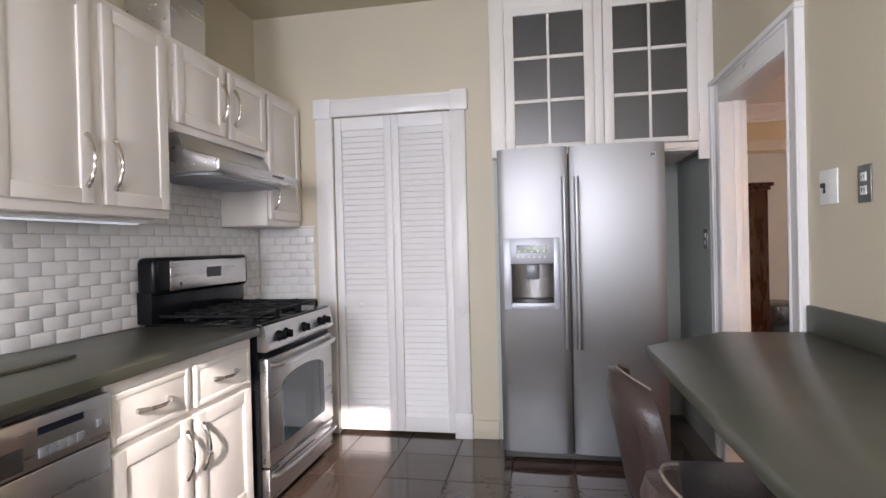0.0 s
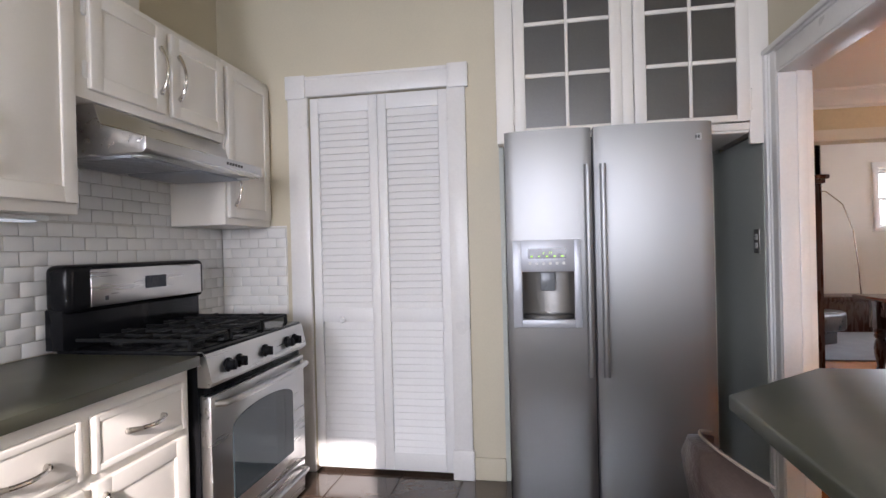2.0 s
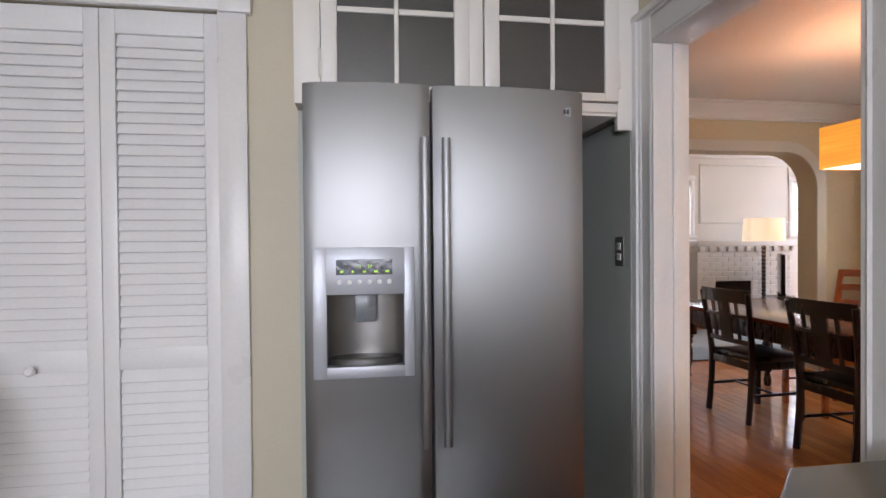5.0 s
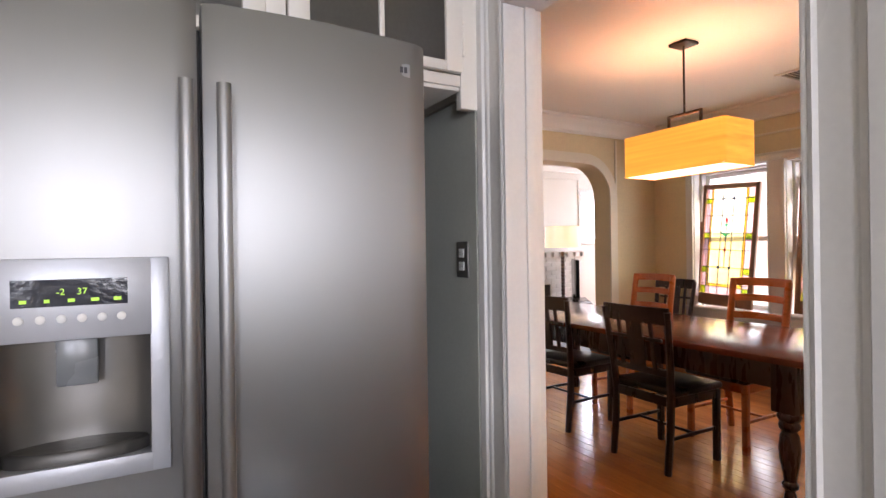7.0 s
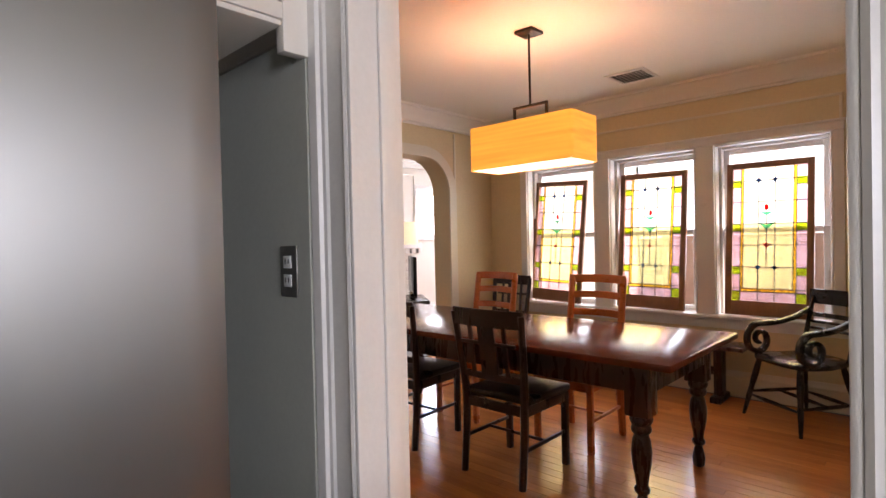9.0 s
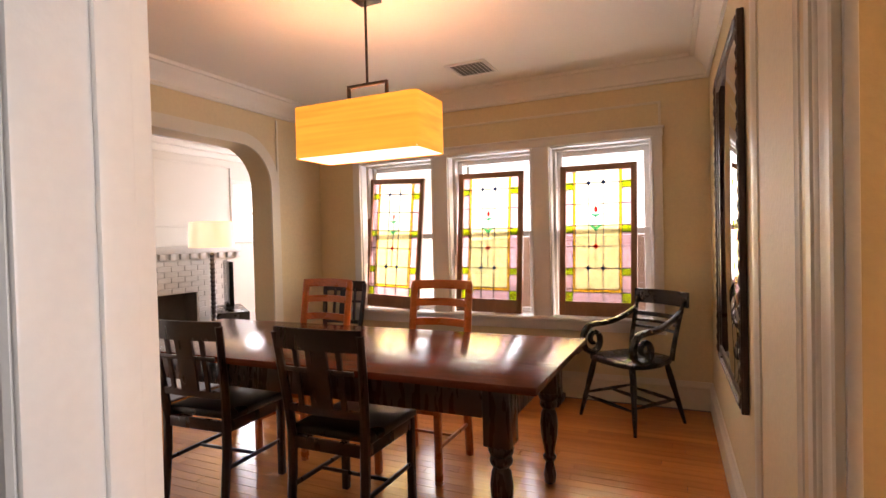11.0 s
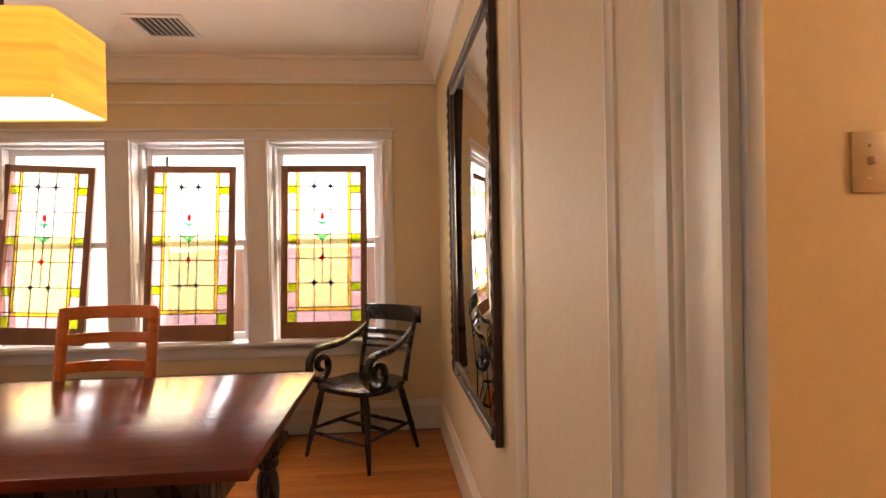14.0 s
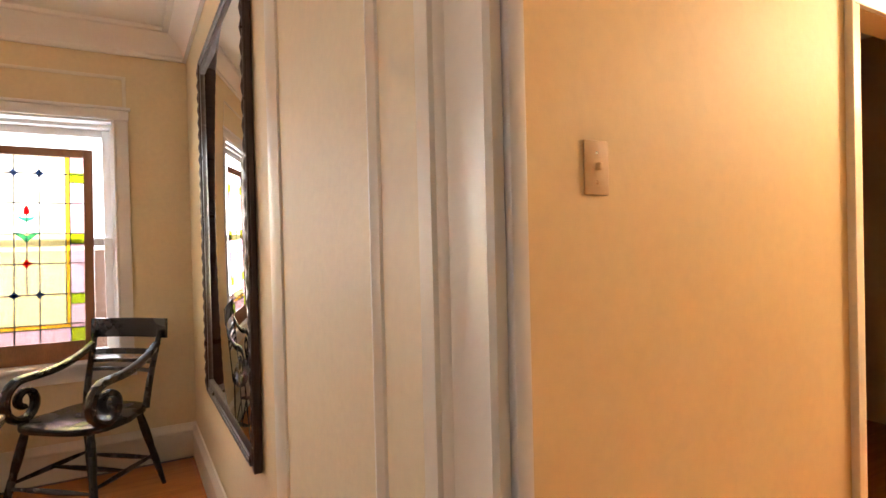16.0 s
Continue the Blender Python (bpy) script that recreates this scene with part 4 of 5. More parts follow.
# ---------------------------------------------------------------- breakfast bar and stools
tagged(part("bar_counter", prism([(XR - 0.002, 1.955), (0.87, 1.955), (0.545, 1.655), (0.535, -1.6), (XR - 0.002, -1.6)], 0.848, 0.885, 0.005), COUNTER), "olive grey stone breakfast bar with a clipped corner", "countertop")
tagged(part("bar_backsplash", boxes([(XR - 0.022, XR - 0.001, -1.6, 1.955, 0.885, 0.985)], 0.003), COUNTER), "olive grey stone upstand along the wall", "backsplash")
bb = thing("breakfast_bar_cabinet", "white panelled support under the breakfast bar", "cabinet", (0.90, 0, 0))
part("body", boxes([(0.0, 0.285, -1.55, 1.22, 0, 0.846)], 0.003), CAB, bb)
for k in range(4):
    d = panel_front("panel", -1.5 + k * 0.68, -0.86 + k * 0.68, 0.10, 0.80, bb)
    d.matrix_basis = Matrix.Translation((-0.022, 0, 0))


def stool(at, rz):
    s = thing("bar_stool", "brown leather bar stool with a stitched curved back", "stool", at, rz, "stools at the breakfast bar")
    bm = bmesh.new()
    nu, nv = 14, 10
    g = {}
    for side, off in ((0, -0.028), (1, 0.028)):
        for i in range(nu + 1):
            for j in range(nv + 1):
                u = i / nu * 2 - 1
                v = j / nv
                wx = 0.19 * (1 - 0.10 * v) * (1 - 0.35 * max(0, v - 0.86) / 0.14)
                zt = 0.24 + 0.40 * v - 0.03 * u * u * v
                edge = 1.0 if (0 < i < nu and 0 < j < nv) else 0.45
                g[side, i, j] = bm.verts.new((-0.20 + off * edge + 0.06 * u * u - 0.075 * v, u * wx, zt))
    for side in (0, 1):
        for i in range(nu):
            for j in range(nv):
                q = [g[side, i, j], g[side, i + 1, j], g[side, i + 1, j + 1], g[side, i, j + 1]]
                bm.faces.new(q if side else q[::-1])
    rim = [(i, 0) for i in range(nu)] + [(nu, j) for j in range(nv)] + [(i, nv) for i in range(nu, 0, -1)] + [(0, j) for j in range(nv, 0, -1)]
    for a, b in zip(rim, rim[1:] + rim[:1]):
        bm.faces.new((g[0, a[0], a[1]], g[0, b[0], b[1]], g[1, b[0], b[1]], g[1, a[0], a[1]]))
    bmesh.ops.recalc_face_normals(bm, faces=bm.faces[:])
    bk = part("backrest", bm, LEATHER, s, smooth=60)
    pts = []
    for k in range(-10, 11):
        u = k / 10
        pts.append((-0.20 + 0.014 + 0.06 * u * u - 0.075, u * 0.17 * 0.80, 0.64 - 0.03 * u * u + 0.002))
    part("seam", sweep(pts, 0.003, 6), SEAM, bk, "pale stitching")
    part("seat", boxes([(-0.20, 0.20, -0.20, 0.20, 0.52 - 0.30, 0.60 - 0.30)], 0.03, 3), LEATHER, s)
    for x in (-0.16, 0.16):
        for y in (-0.16, 0.16):
            part("leg", sweep([(x * 1.15, y * 1.15, 0.0 - 0.0), (x, y, 0.23)], 0.016, 8), CHAIR_D, s)
    return s


# seats stand low on short legs beneath the bar
for sx, sy, rz, up in ((0.675, 1.40, 4, 0.23), (0.655, 0.70, 3, 0.205)):
    st = stool((sx, sy, 0.0), rz)
    for c in st.children:
        if c.name.startswith("leg"):
            c.scale = (1, 1, 1.0 + up / 0.23)
        else:
            c.location.z = up

# ---------------------------------------------------------------- dining room trim
def run(profile, a, b, inward):
    """A moulding of (out, z) profile from plan point a to b; inward is the way off the wall."""
    bm = bmesh.new()
    n = Vector((*inward, 0))
    ends = [[bm.verts.new(Vector((*p, 0)) + n * o + Vector((0, 0, z))) for o, z in profile] for p in (a, b)]
    k = len(profile)
    for i in range(k):
        bm.faces.new((ends[0][i], ends[0][(i + 1) % k], ends[1][(i + 1) % k], ends[1][i]))
    bm.faces.new(ends[0][::-1])
    bm.faces.new(ends[1])
    bmesh.ops.recalc_face_normals(bm, faces=bm.faces[:])
    return bm


CROWN = [(0.002, 2.42), (0.022, 2.42), (0.026, 2.435), (0.018, 2.45), (0.024, 2.47), (0.05, 2.515), (0.095, 2.548), (0.10, 2.556), (0.13, 2.556), (0.135, 2.578), (0.002, 2.578)]
BASE = [(0.002, 0.0), (0.022, 0.0), (0.022, 0.15), (0.026, 0.155), (0.026, 0.165), (0.014, 0.185), (0.010, 0.205), (0.002, 0.205)]
m_n = Vector((-SK, 1)).normalized()
setting("crown_dining", merge(merge(merge(run(CROWN, (XW, ym(XW)), (XW, YA), (-1, 0)), run(CROWN, (XD, YA), (XW, YA), (0, -1))), run(CROWN, (2.045, ym(2.045)), (XW, ym(XW)), m_n)), run(CROWN, (XD + 0.012, DY1), (XD + 0.012, YA), (1, 0))), CEIL_D, "white coved crown moulding", "trim")
setting("baseboard_dining", merge(merge(merge(run(BASE, (XW, ym(XW)), (XW, YA), (-1, 0)), run(BASE, (ARX1 + 0.10, YA), (XW, YA), (0, -1))), run(BASE, (2.20, ym(2.20)), (XW, ym(XW)), m_n)), run(BASE, (XD + 0.012, DY1 + 0.12), (XD + 0.012, YA), (1, 0))), TRIM_D, "cream painted baseboard", "baseboard")
setting("panel_trim_dining", boxes([(XW - 0.012, XW, 2.575, 5.33, 2.275, 2.295), (XW - 0.012, XW, 2.555, 2.575, 2.112, 2.295), (4.61, 4.635, YA - 0.012, YA, 0.21, 2.40)], 0.004), TRIM_D, "thin plaster panel moulding", "trim")


def mwall(items, bevel=0.004):
    """Boxes set along the mirror wall: x0, x1 along it, d0, d1 off it."""
    bm = boxes(items, bevel)
    return merge(bmesh.new(), bm, Matrix.Translation((2.15, ym(2.15), 0)) @ Matrix.Rotation(math.atan(SK), 4, "Z"))


def on_mirror_wall(points, z0, z1):
    """An upright moulding along the mirror wall; points are (along, off the wall)."""
    return merge(bmesh.new(), prism(points, z0, z1), Matrix.Translation((2.15, ym(2.15), 0)) @ Matrix.Rotation(math.atan(SK), 4, "Z"))


setting("panel_trim_mirror_wall", merge(on_mirror_wall([(0.820, 0), (0.823, 0.006), (0.836, 0.007), (0.845, 0.012), (0.905, 0.013), (0.914, 0.007), (0.932, 0.006), (0.936, 0)], 0.21, 2.41),
                                        on_mirror_wall([(0.205, 0), (0.209, 0.004), (0.218, 0.005), (0.228, 0.010), (0.240, 0.007), (0.245, 0)], 0.21, 2.41)), TRIM_D, "cream vertical panel moulding", "trim")
setting("trim_hall_opening", merge(on_mirror_wall([(-0.108, 0), (-0.108, 0.014), (-0.098, 0.017), (-0.088, 0.012), (-0.034, 0.011), (-0.026, 0.014), (-0.017, 0.014), (-0.010, 0.019), (0.0, 0.020), (0.005, 0.025), (0.034, 0.027), (0.040, 0.022), (0.040, 0)], 0, 2.12),
                                   mwall([(-0.84, -0.108, 0, 0.017, 2.03, 2.12)])), TRIM_D, "cream moulded casing of the hall opening", "trim")
setting("jamb_hall_opening", boxes([(2.031, 2.045, 2.095, 2.1175, 0, 2.03), (2.045, 2.20, 2.095, 2.105, 0, 2.10), (XD, 2.031, 1.995, 2.112, 2.012, 2.03)], 0.003), TRIM, "white painted jamb of the hall opening", "trim")
setting("baseboard_hall", boxes([(2.430, 2.45, 0.52, 1.95, 0, 0.16)], 0.004), TRIM_D, "cream baseboard", "baseboard")
setting("trim_hall_door", boxes([(2.432, 2.45, 0.445, 0.495, 0, 2.0), (2.424, 2.45, 0.495, 0.512, 0, 2.06), (2.432, 2.45, -0.45, 0.495, 2.0, 2.06)], 0.004), TRIM, "white casing of a hall door", "trim")
hdoor = thing("hall_door", "dark stained wooden door standing ajar", "door", (2.475, 0.425, 0.01), -12)
part("leaf", boxes([(0, 0.75, -0.02, 0.02, 0, 1.97)], 0.003), CHAIR_D, hdoor)
part("hinge", boxes([(-0.012, 0.012, -0.03, -0.02, 1.68, 1.78)], 0.002), TRIM_D, hdoor)
part("hinge", boxes([(-0.012, 0.012, -0.03, -0.02, 0.28, 0.38)], 0.002), TRIM_D, hdoor)
hl = thing("ceiling_light", "frosted glass hall ceiling light", "light", (1.50, -1.00, ZD))
part("canopy", lathe([(0.13, -0.025), (0.14, -0.012), (0.14, -0.001)], 24), BRONZE, hl)
part("globe", lathe([(0.03, -0.118), (0.09, -0.10), (0.12, -0.06), (0.125, -0.026)], 24), SHADE_W, hl)
hl.children[1].visible_shadow = False

# dining windows
for k, (a, b) in enumerate(WINS):
    sash_window("window_%d" % (k + 3), (XW + 0.09, (a + b) / 2, WZ0), -90, b - a, WZ1 - WZ0, "white double-hung window behind leaded glass")
cas = [(XW - 0.020, XW, 2.55, 2.62, 0.65, WZ1), (XW - 0.020, XW, 5.24, 5.315, 0.65, WZ1), (XW - 0.020, XW, 3.41, 3.55, 0.65, WZ1), (XW - 0.020, XW, 4.32, 4.465, 0.65, WZ1), (XW - 0.022, XW, 2.545, 5.32, WZ1, 2.092), (XW - 0.035, XW, 2.535, 5.33, 2.092, 2.110), (XW - 0.018, XW, 2.54, 5.325, 0.54, 0.620)]
for a, b in WINS:
    cas += [(XW - 0.027, XW - 0.001, a - 0.008, a + 0.006, 0.65, WZ1), (XW - 0.027, XW - 0.001, b - 0.006, b + 0.008, 0.65, WZ1)]
setting("trim_dining_windows", boxes(cas, 0.004), TRIM, "white moulded window casing", "trim")
setting("window_sill", boxes([(XW - 0.06, XW + 0.10, 2.52, 5.35, 0.622, 0.648)], 0.006), TRIM, "white window sill under the leaded panels", "sill")
setting("window_reveal", boxes([(XW, XW + 0.09, a, a + 0.012, 0.65, WZ1) for a, b in WINS] + [(XW, XW + 0.09, b - 0.012, b, 0.65, WZ1) for a, b in WINS] + [(XW, XW + 0.09, a + 0.012, b - 0.012, WZ1 - 0.012, WZ1) for a, b in WINS], 0.002), TRIM, "white window reveals", "trim")


# ---------------------------------------------------------------- leaded glass panels
def art_panel(y, spin, label):
    """Local: x across (towards -y), y outwards, z up the panel."""
    W, H = 0.605, 1.232
    p = thing("leaded_glass_panel", label, "stained glass", (0, 0, 0), 0, "leaded glass panels on the sill")
    p.matrix_basis = Matrix.Translation((XW + 0.040, y, 0.6495)) @ Matrix.Rotation(radians(-90), 4, "Z") @ Matrix.Rotation(radians(-4.6), 4, "X") @ Matrix.Rotation(radians(spin), 4, "Y")
    e = 0.046
    lift = abs(math.sin(radians(spin))) * W / 2
    z0, z1 = 0.115, H - 0.048
    for nm, b in (("stile", (-W / 2, -W / 2 + e, 0, 0.034, 0, H)), ("stile", (W / 2 - e, W / 2, 0, 0.034, 0, H)), ("top_rail", (-W / 2 + e, W / 2 - e, 0, 0.034, z1, H)), ("bottom_rail", (-W / 2 + e, W / 2 - e, 0, 0.034, 0, z0))):
        part(nm, boxes([b], 0.003), FRAME_W, p).location.z = lift
    X0, X1 = -W / 2 + e, W / 2 - e
    gw, gh = X1 - X0, z1 - z0

    def X(u):
        return X0 + gw * u

    def Z(v):
        return z1 - gh * v

    def pane(kind, u0, u1, v0, v1):
        part(kind, boxes([(X(u0), X(u1), 0.015, 0.019, Z(v1) + lift, Z(v0) + lift)]), ART[kind], p, smooth=0).visible_shadow = False

    rows = (0.0, 0.095, 0.255, 0.42, 0.58, 0.745, 0.905)
    cols = (0.15, 0.36, 0.585, 0.825)
    for v0, v1 in zip(rows, rows[1:]):
        for u0, u1 in zip(cols, cols[1:]):
            # below the meeting rail the dimmer light behind is tinted into the cream panes
            pane("cream_glass" if v1 < 0.5 else "honey_glass", u0, u1, v0, v1)
        pane("amber_glass", 0.115, 0.15, v0, v1)
        pane("amber_glass", 0.825, 0.865, v0, v1)
    pane("amber_glass", 0.115, 0.865, 0.905, 0.928)
    for u0, u1 in ((0.0, 0.115), (0.865, 1.0)):
        for kind, v0, v1 in (("pink_glass", 0, 0.085), ("green_glass", 0.085, 0.14), ("pink_glass", 0.14, 0.42), ("green_glass", 0.42, 0.475), ("pink_glass", 0.475, 0.745), ("green_glass", 0.745, 0.80), ("pink_glass", 0.80, 0.928), ("green_glass", 0.928, 1.0)):
            pane(kind, u0, u1, v0, v1)
    for u0, u1 in ((0.115, 0.36), (0.36, 0.585), (0.585, 0.865)):
        pane("pink_glass", u0, u1, 0.928, 1.0)
    cames = [(0, 1, v, 0) for v in rows[1:-1]] + [(0.0, 1.0, 0.905, 0), (0.0, 1.0, 0.928, 0)]
    bars = [(X(u0), X(u1), 0.011, 0.023, Z(v) - 0.0028 + lift, Z(v) + 0.0028 + lift) for u0, u1, v, _ in cames]
    for u, v0, v1 in ((0.115, 0, 1), (0.15, 0, 0.905), (0.825, 0, 0.905), (0.865, 0, 1), (0.36, 0, 1), (0.585, 0, 1), (0.472, 0.30, 0.745)):
        bars.append((X(u) - 0.0022, X(u) + 0.0022, 0.0115, 0.0225, Z(v1) + lift, Z(v0) + lift))
    for u0, u1 in ((0, 0.115), (0.865, 1)):
        for v in (0.14, 0.475, 0.80):
            bars.append((X(u0), X(u1), 0.0115, 0.0225, Z(v) - 0.002 + lift, Z(v) + 0.002 + lift))
    part("lead_came", boxes(bars), LEAD, p, smooth=0)["kind"] = "stuff"

    def shape(kind, outline, cx, cz):
        bm = bmesh.new()
        a = [bm.verts.new((cx + x, 0.0085, cz + z + lift)) for x, z in outline]
        b = [bm.verts.new((cx + x, 0.0105, cz + z + lift)) for x, z in outline]
        bm.faces.new(a), bm.faces.new(b[::-1])
        for i in range(len(a)):
            bm.faces.new((a[i], b[i], b[(i + 1) % len(a)], a[(i + 1) % len(a)]))
        bmesh.ops.recalc_face_normals(bm, faces=bm.faces[:])
        part(kind, bm, ART[kind], p, smooth=0)

    def diamond(r):
        return [(0, r), (0.42 * r, 0.42 * r), (r, 0), (0.42 * r, -0.42 * r), (0, -r), (-0.42 * r, -0.42 * r), (-r, 0), (-0.42 * r, 0.42 * r)]

    for u in (0.36, 0.585):
        shape("blue_glass", diamond(0.026), X(u), Z(0.095))
        shape("blue_glass", diamond(0.026), X(u), Z(0.745))
    shape("red_glass", diamond(0.028), X(0.472), Z(0.58))
    shape("red_glass", [(0, 0.034), (0.014, 0.012), (0.014, -0.018), (-0.014, -0.018), (-0.014, 0.012)], X(0.472), Z(0.30))
    shape("teal_glass", [(-0.05, 0.0), (0, -0.012), (0.05, 0.0), (0.03, -0.02), (0, -0.038), (-0.03, -0.02)], X(0.472), Z(0.325))
    shape("teal_glass", [(-0.062, 0.012), (-0.03, 0.012), (0, -0.008), (0.03, 0.012), (0.062, 0.012), (0.025, -0.022), (0, -0.045), (-0.025, -0.022)], X(0.472), Z(0.425))
    return p


art_panel(4.975, 2.6, "brown framed leaded glass panel leaning crooked on the sill")
art_panel(3.982, 0.8, "brown framed leaded glass panel leaning in the middle window")
art_panel(3.052, 0.4, "brown framed leaded glass panel leaning behind the armchair")

# ---------------------------------------------------------------- dining table
tb = thing("dining_table", "long polished mahogany table with turned legs", "table", (3.28, 4.19, 0))
part("tabletop", boxes([(-0.50, 0.50, -1.315, 1.315, 0.722, 0.755)], 0.006), TABLE, tb, "glossy red-brown top")
for x0, x1, y0, y1 in ((-0.42, -0.395, -1.07, 1.07), (0.395, 0.42, -1.07, 1.07), (-0.33, 0.33, -1.19, -1.165), (-0.33, 0.33, 1.165, 1.19)):
    part("apron", boxes([(x0, x1, y0, y1, 0.59, 0.721)], 0.004), TABLE_D, tb)
LEG = [(0.022, 0.0), (0.030, 0.01), (0.034, 0.05), (0.024, 0.10), (0.020, 0.115), (0.034, 0.13), (0.036, 0.145), (0.026, 0.16), (0.030, 0.19), (0.043, 0.26), (0.047, 0.32), (0.040, 0.375), (0.030, 0.395), (0.044, 0.41), (0.047, 0.425), (0.040, 0.44), (0.050, 0.455), (0.053, 0.47), (0.045, 0.485)]
for x in (-0.385, 0.385):
    for y in (-1.135, 1.135):
        bm = lathe(LEG, 22)
        merge(bm, boxes([(-0.056, 0.056, -0.056, 0.056, 0.485, 0.7215)], 0.006))
        part("leg", bm, TABLE_D, tb, "turned leg").location = (x, y, 0)


# ---------------------------------------------------------------- chairs
def dining_chair(at, rz, wood, ladder, label, group):
    """Faces +x; the back stands at -x."""
    c = thing("dining_chair", label, "chair", at, rz, group)
    w = 0.205 if ladder else 0.215
    top = 1.045 if ladder else 0.93
    splay = 0.0 if ladder else 0.032
    thick = 1.25 if ladder else 1.05

    def back_x(z):
        return -0.20 - (0.02 if z < 0.45 else 0.02 + 0.16 * (z - 0.45) ** 1.25)

    zs = [0.0, 0.12, 0.25, 0.40, 0.45, 0.55, 0.68, 0.80, top - 0.02]
    for s in (-1, 1):
        pts = [(back_x(z) - (0.03 * (0.3 - z) / 0.3 if z < 0.3 else 0), s * (w - 0.018 + splay * max(0, z - 0.42) / 0.5), z) for z in zs]
        part("back_post", sweep(pts, [q * thick for q in (0.019, 0.020, 0.021, 0.022, 0.022, 0.021, 0.020, 0.019, 0.018)], 8), wood, c)
        part("leg", boxes([(0.165, 0.200, s * (w - 0.018) - 0.018, s * (w - 0.018) + 0.018, 0.0, 0.425)], 0.005), wood, c)
        part("side_rail", boxes([(-0.20, 0.17, s * (w - 0.018) - 0.011, s * (w - 0.018) + 0.011, 0.37, 0.425)], 0.004), wood, c)
        part("stretcher", boxes([(-0.21, 0.17, s * (w - 0.018) - 0.008, s * (w - 0.018) + 0.008, 0.185, 0.205)], 0.004), wood, c)
    part("front_rail", boxes([(0.170, 0.195, -w + 0.036, w - 0.036, 0.37, 0.425)], 0.004), wood, c)
    part("back_rail", boxes([(-0.228, -0.205, -w + 0.036, w - 0.036, 0.37, 0.425)], 0.004), wood, c)
    part("stretcher", boxes([(-0.03, -0.014, -w + 0.03, w - 0.03, 0.187, 0.203)], 0.004), wood, c)
    part("seat", boxes([(-0.205, 0.215, -w - 0.005, w + 0.005, 0.426, 0.468)], 0.016, 3), SEATPAD, c, "black leather seat")

    def slat(name, z, h, dip=0.02, arch=0.0, half=w - 0.02):
        bm = bmesh.new()
        rows = []
        for k in range(11):
            u = k / 10 * 2 - 1
            x = back_x(z) - dip * (1 - u * u)
            up = arch * (1 - u * u)
            rows.append([bm.verts.new((x + dx, u * half, z + dz + up)) for dx, dz in ((-0.009, -h / 2), (0.009, -h / 2), (0.009, h / 2), (-0.009, h / 2))])
        for a, b in zip(rows, rows[1:]):
            for i in range(4):
                bm.faces.new((a[i], a[(i + 1) % 4], b[(i + 1) % 4], b[i]))
        bm.faces.new(rows[0][::-1])
        bm.faces.new(rows[-1])
        bmesh.ops.recalc_face_normals(bm, faces=bm.faces[:])
        bmesh.ops.bevel(bm, geom=[e for e in bm.edges if abs(e.calc_face_angle(0)) > 1.0], offset=0.003, segments=2, affect="EDGES")
        part(name, bm, wood, c)

    if ladder:
        slat("crest_rail", top - 0.03, 0.055, 0.02, 0.006, w)
        for z in (0.66, 0.785, 0.905):
            slat("slat", z, 0.046, 0.02, 0.008)
    else:
        slat("crest_rail", top - 0.045, 0.095, 0.025, 0.0, w + 0.020)
        slat("lower_rail", 0.56, 0.035, 0.015, 0.0, w - 0.005)
        for y, hw in ((-0.115, 0.012), (0.0, 0.055), (0.115, 0.012)):
            pts = []
            bm = bmesh.new()
            rows = []
            for k in range(7):
                z = 0.57 + (top - 0.085 - 0.57 + 0.01) * k / 6
                x = back_x(z) - 0.015 * (1 - (y / w) ** 2) - 0.002
                rows.append([bm.verts.new((x + dx, y + dy, z)) for dx, dy in ((-0.006, -hw), (0.006, -hw), (0.006, hw), (-0.006, hw))])
            for a, b in zip(rows, rows[1:]):
                for i in range(4):
                    bm.faces.new((a[i], a[(i + 1) % 4], b[(i + 1) % 4], b[i]))
            bm.faces.new(rows[0][::-1])
            bm.faces.new(rows[-1])
            bmesh.ops.recalc_face_normals(bm, faces=bm.faces[:])
            part("splat", bm, wood, c)
        part("cross_bar", boxes([(back_x(0.74) - 0.024, back_x(0.74) - 0.010, -w + 0.03, w - 0.03, 0.735, 0.755)], 0.003), wood, c)
    return c


G = "chairs round the table"
dc = dining_chair((3.02, 3.83, 0), 0, CHAIR_D, False, "dark stained dining chair with a splat back, tucked under", G)
copy_thing(dc, pose(3.02, 4.66, 0, 0, 0, 3))
copy_thing(dc, pose(4.75, 5.32, 0, 0, 0, 178))
lc = dining_chair((3.60, 3.775, 0), 180, CHAIR_R, True, "cherry ladder-back dining chair with a black seat", G)
copy_thing(lc, pose(3.60, 4.655, 0, 0, 0, 178))

# bench under the windows
bn = thing("bench", "narrow reddish wooden trestle bench under the windows", "bench", (5.03, 4.05, 0))
part("seat", boxes([(-0.14, 0.14, -0.92, 0.92, 0.42, 0.45)], 0.005), TABLE_D, bn)
for y in (-0.72, 0.72):
    part("trestle", boxes([(-0.06, 0.06, y - 0.03, y + 0.03, 0.05, 0.42)], 0.006), TABLE_D, bn)
    part("foot", boxes([(-0.13, 0.13, y - 0.04, y + 0.04, 0.0, 0.05)], 0.008), TABLE_D, bn)
part("stretcher", boxes([(-0.02, 0.02, -0.69, 0.69, 0.20, 0.26)], 0.005), TABLE_D, bn)

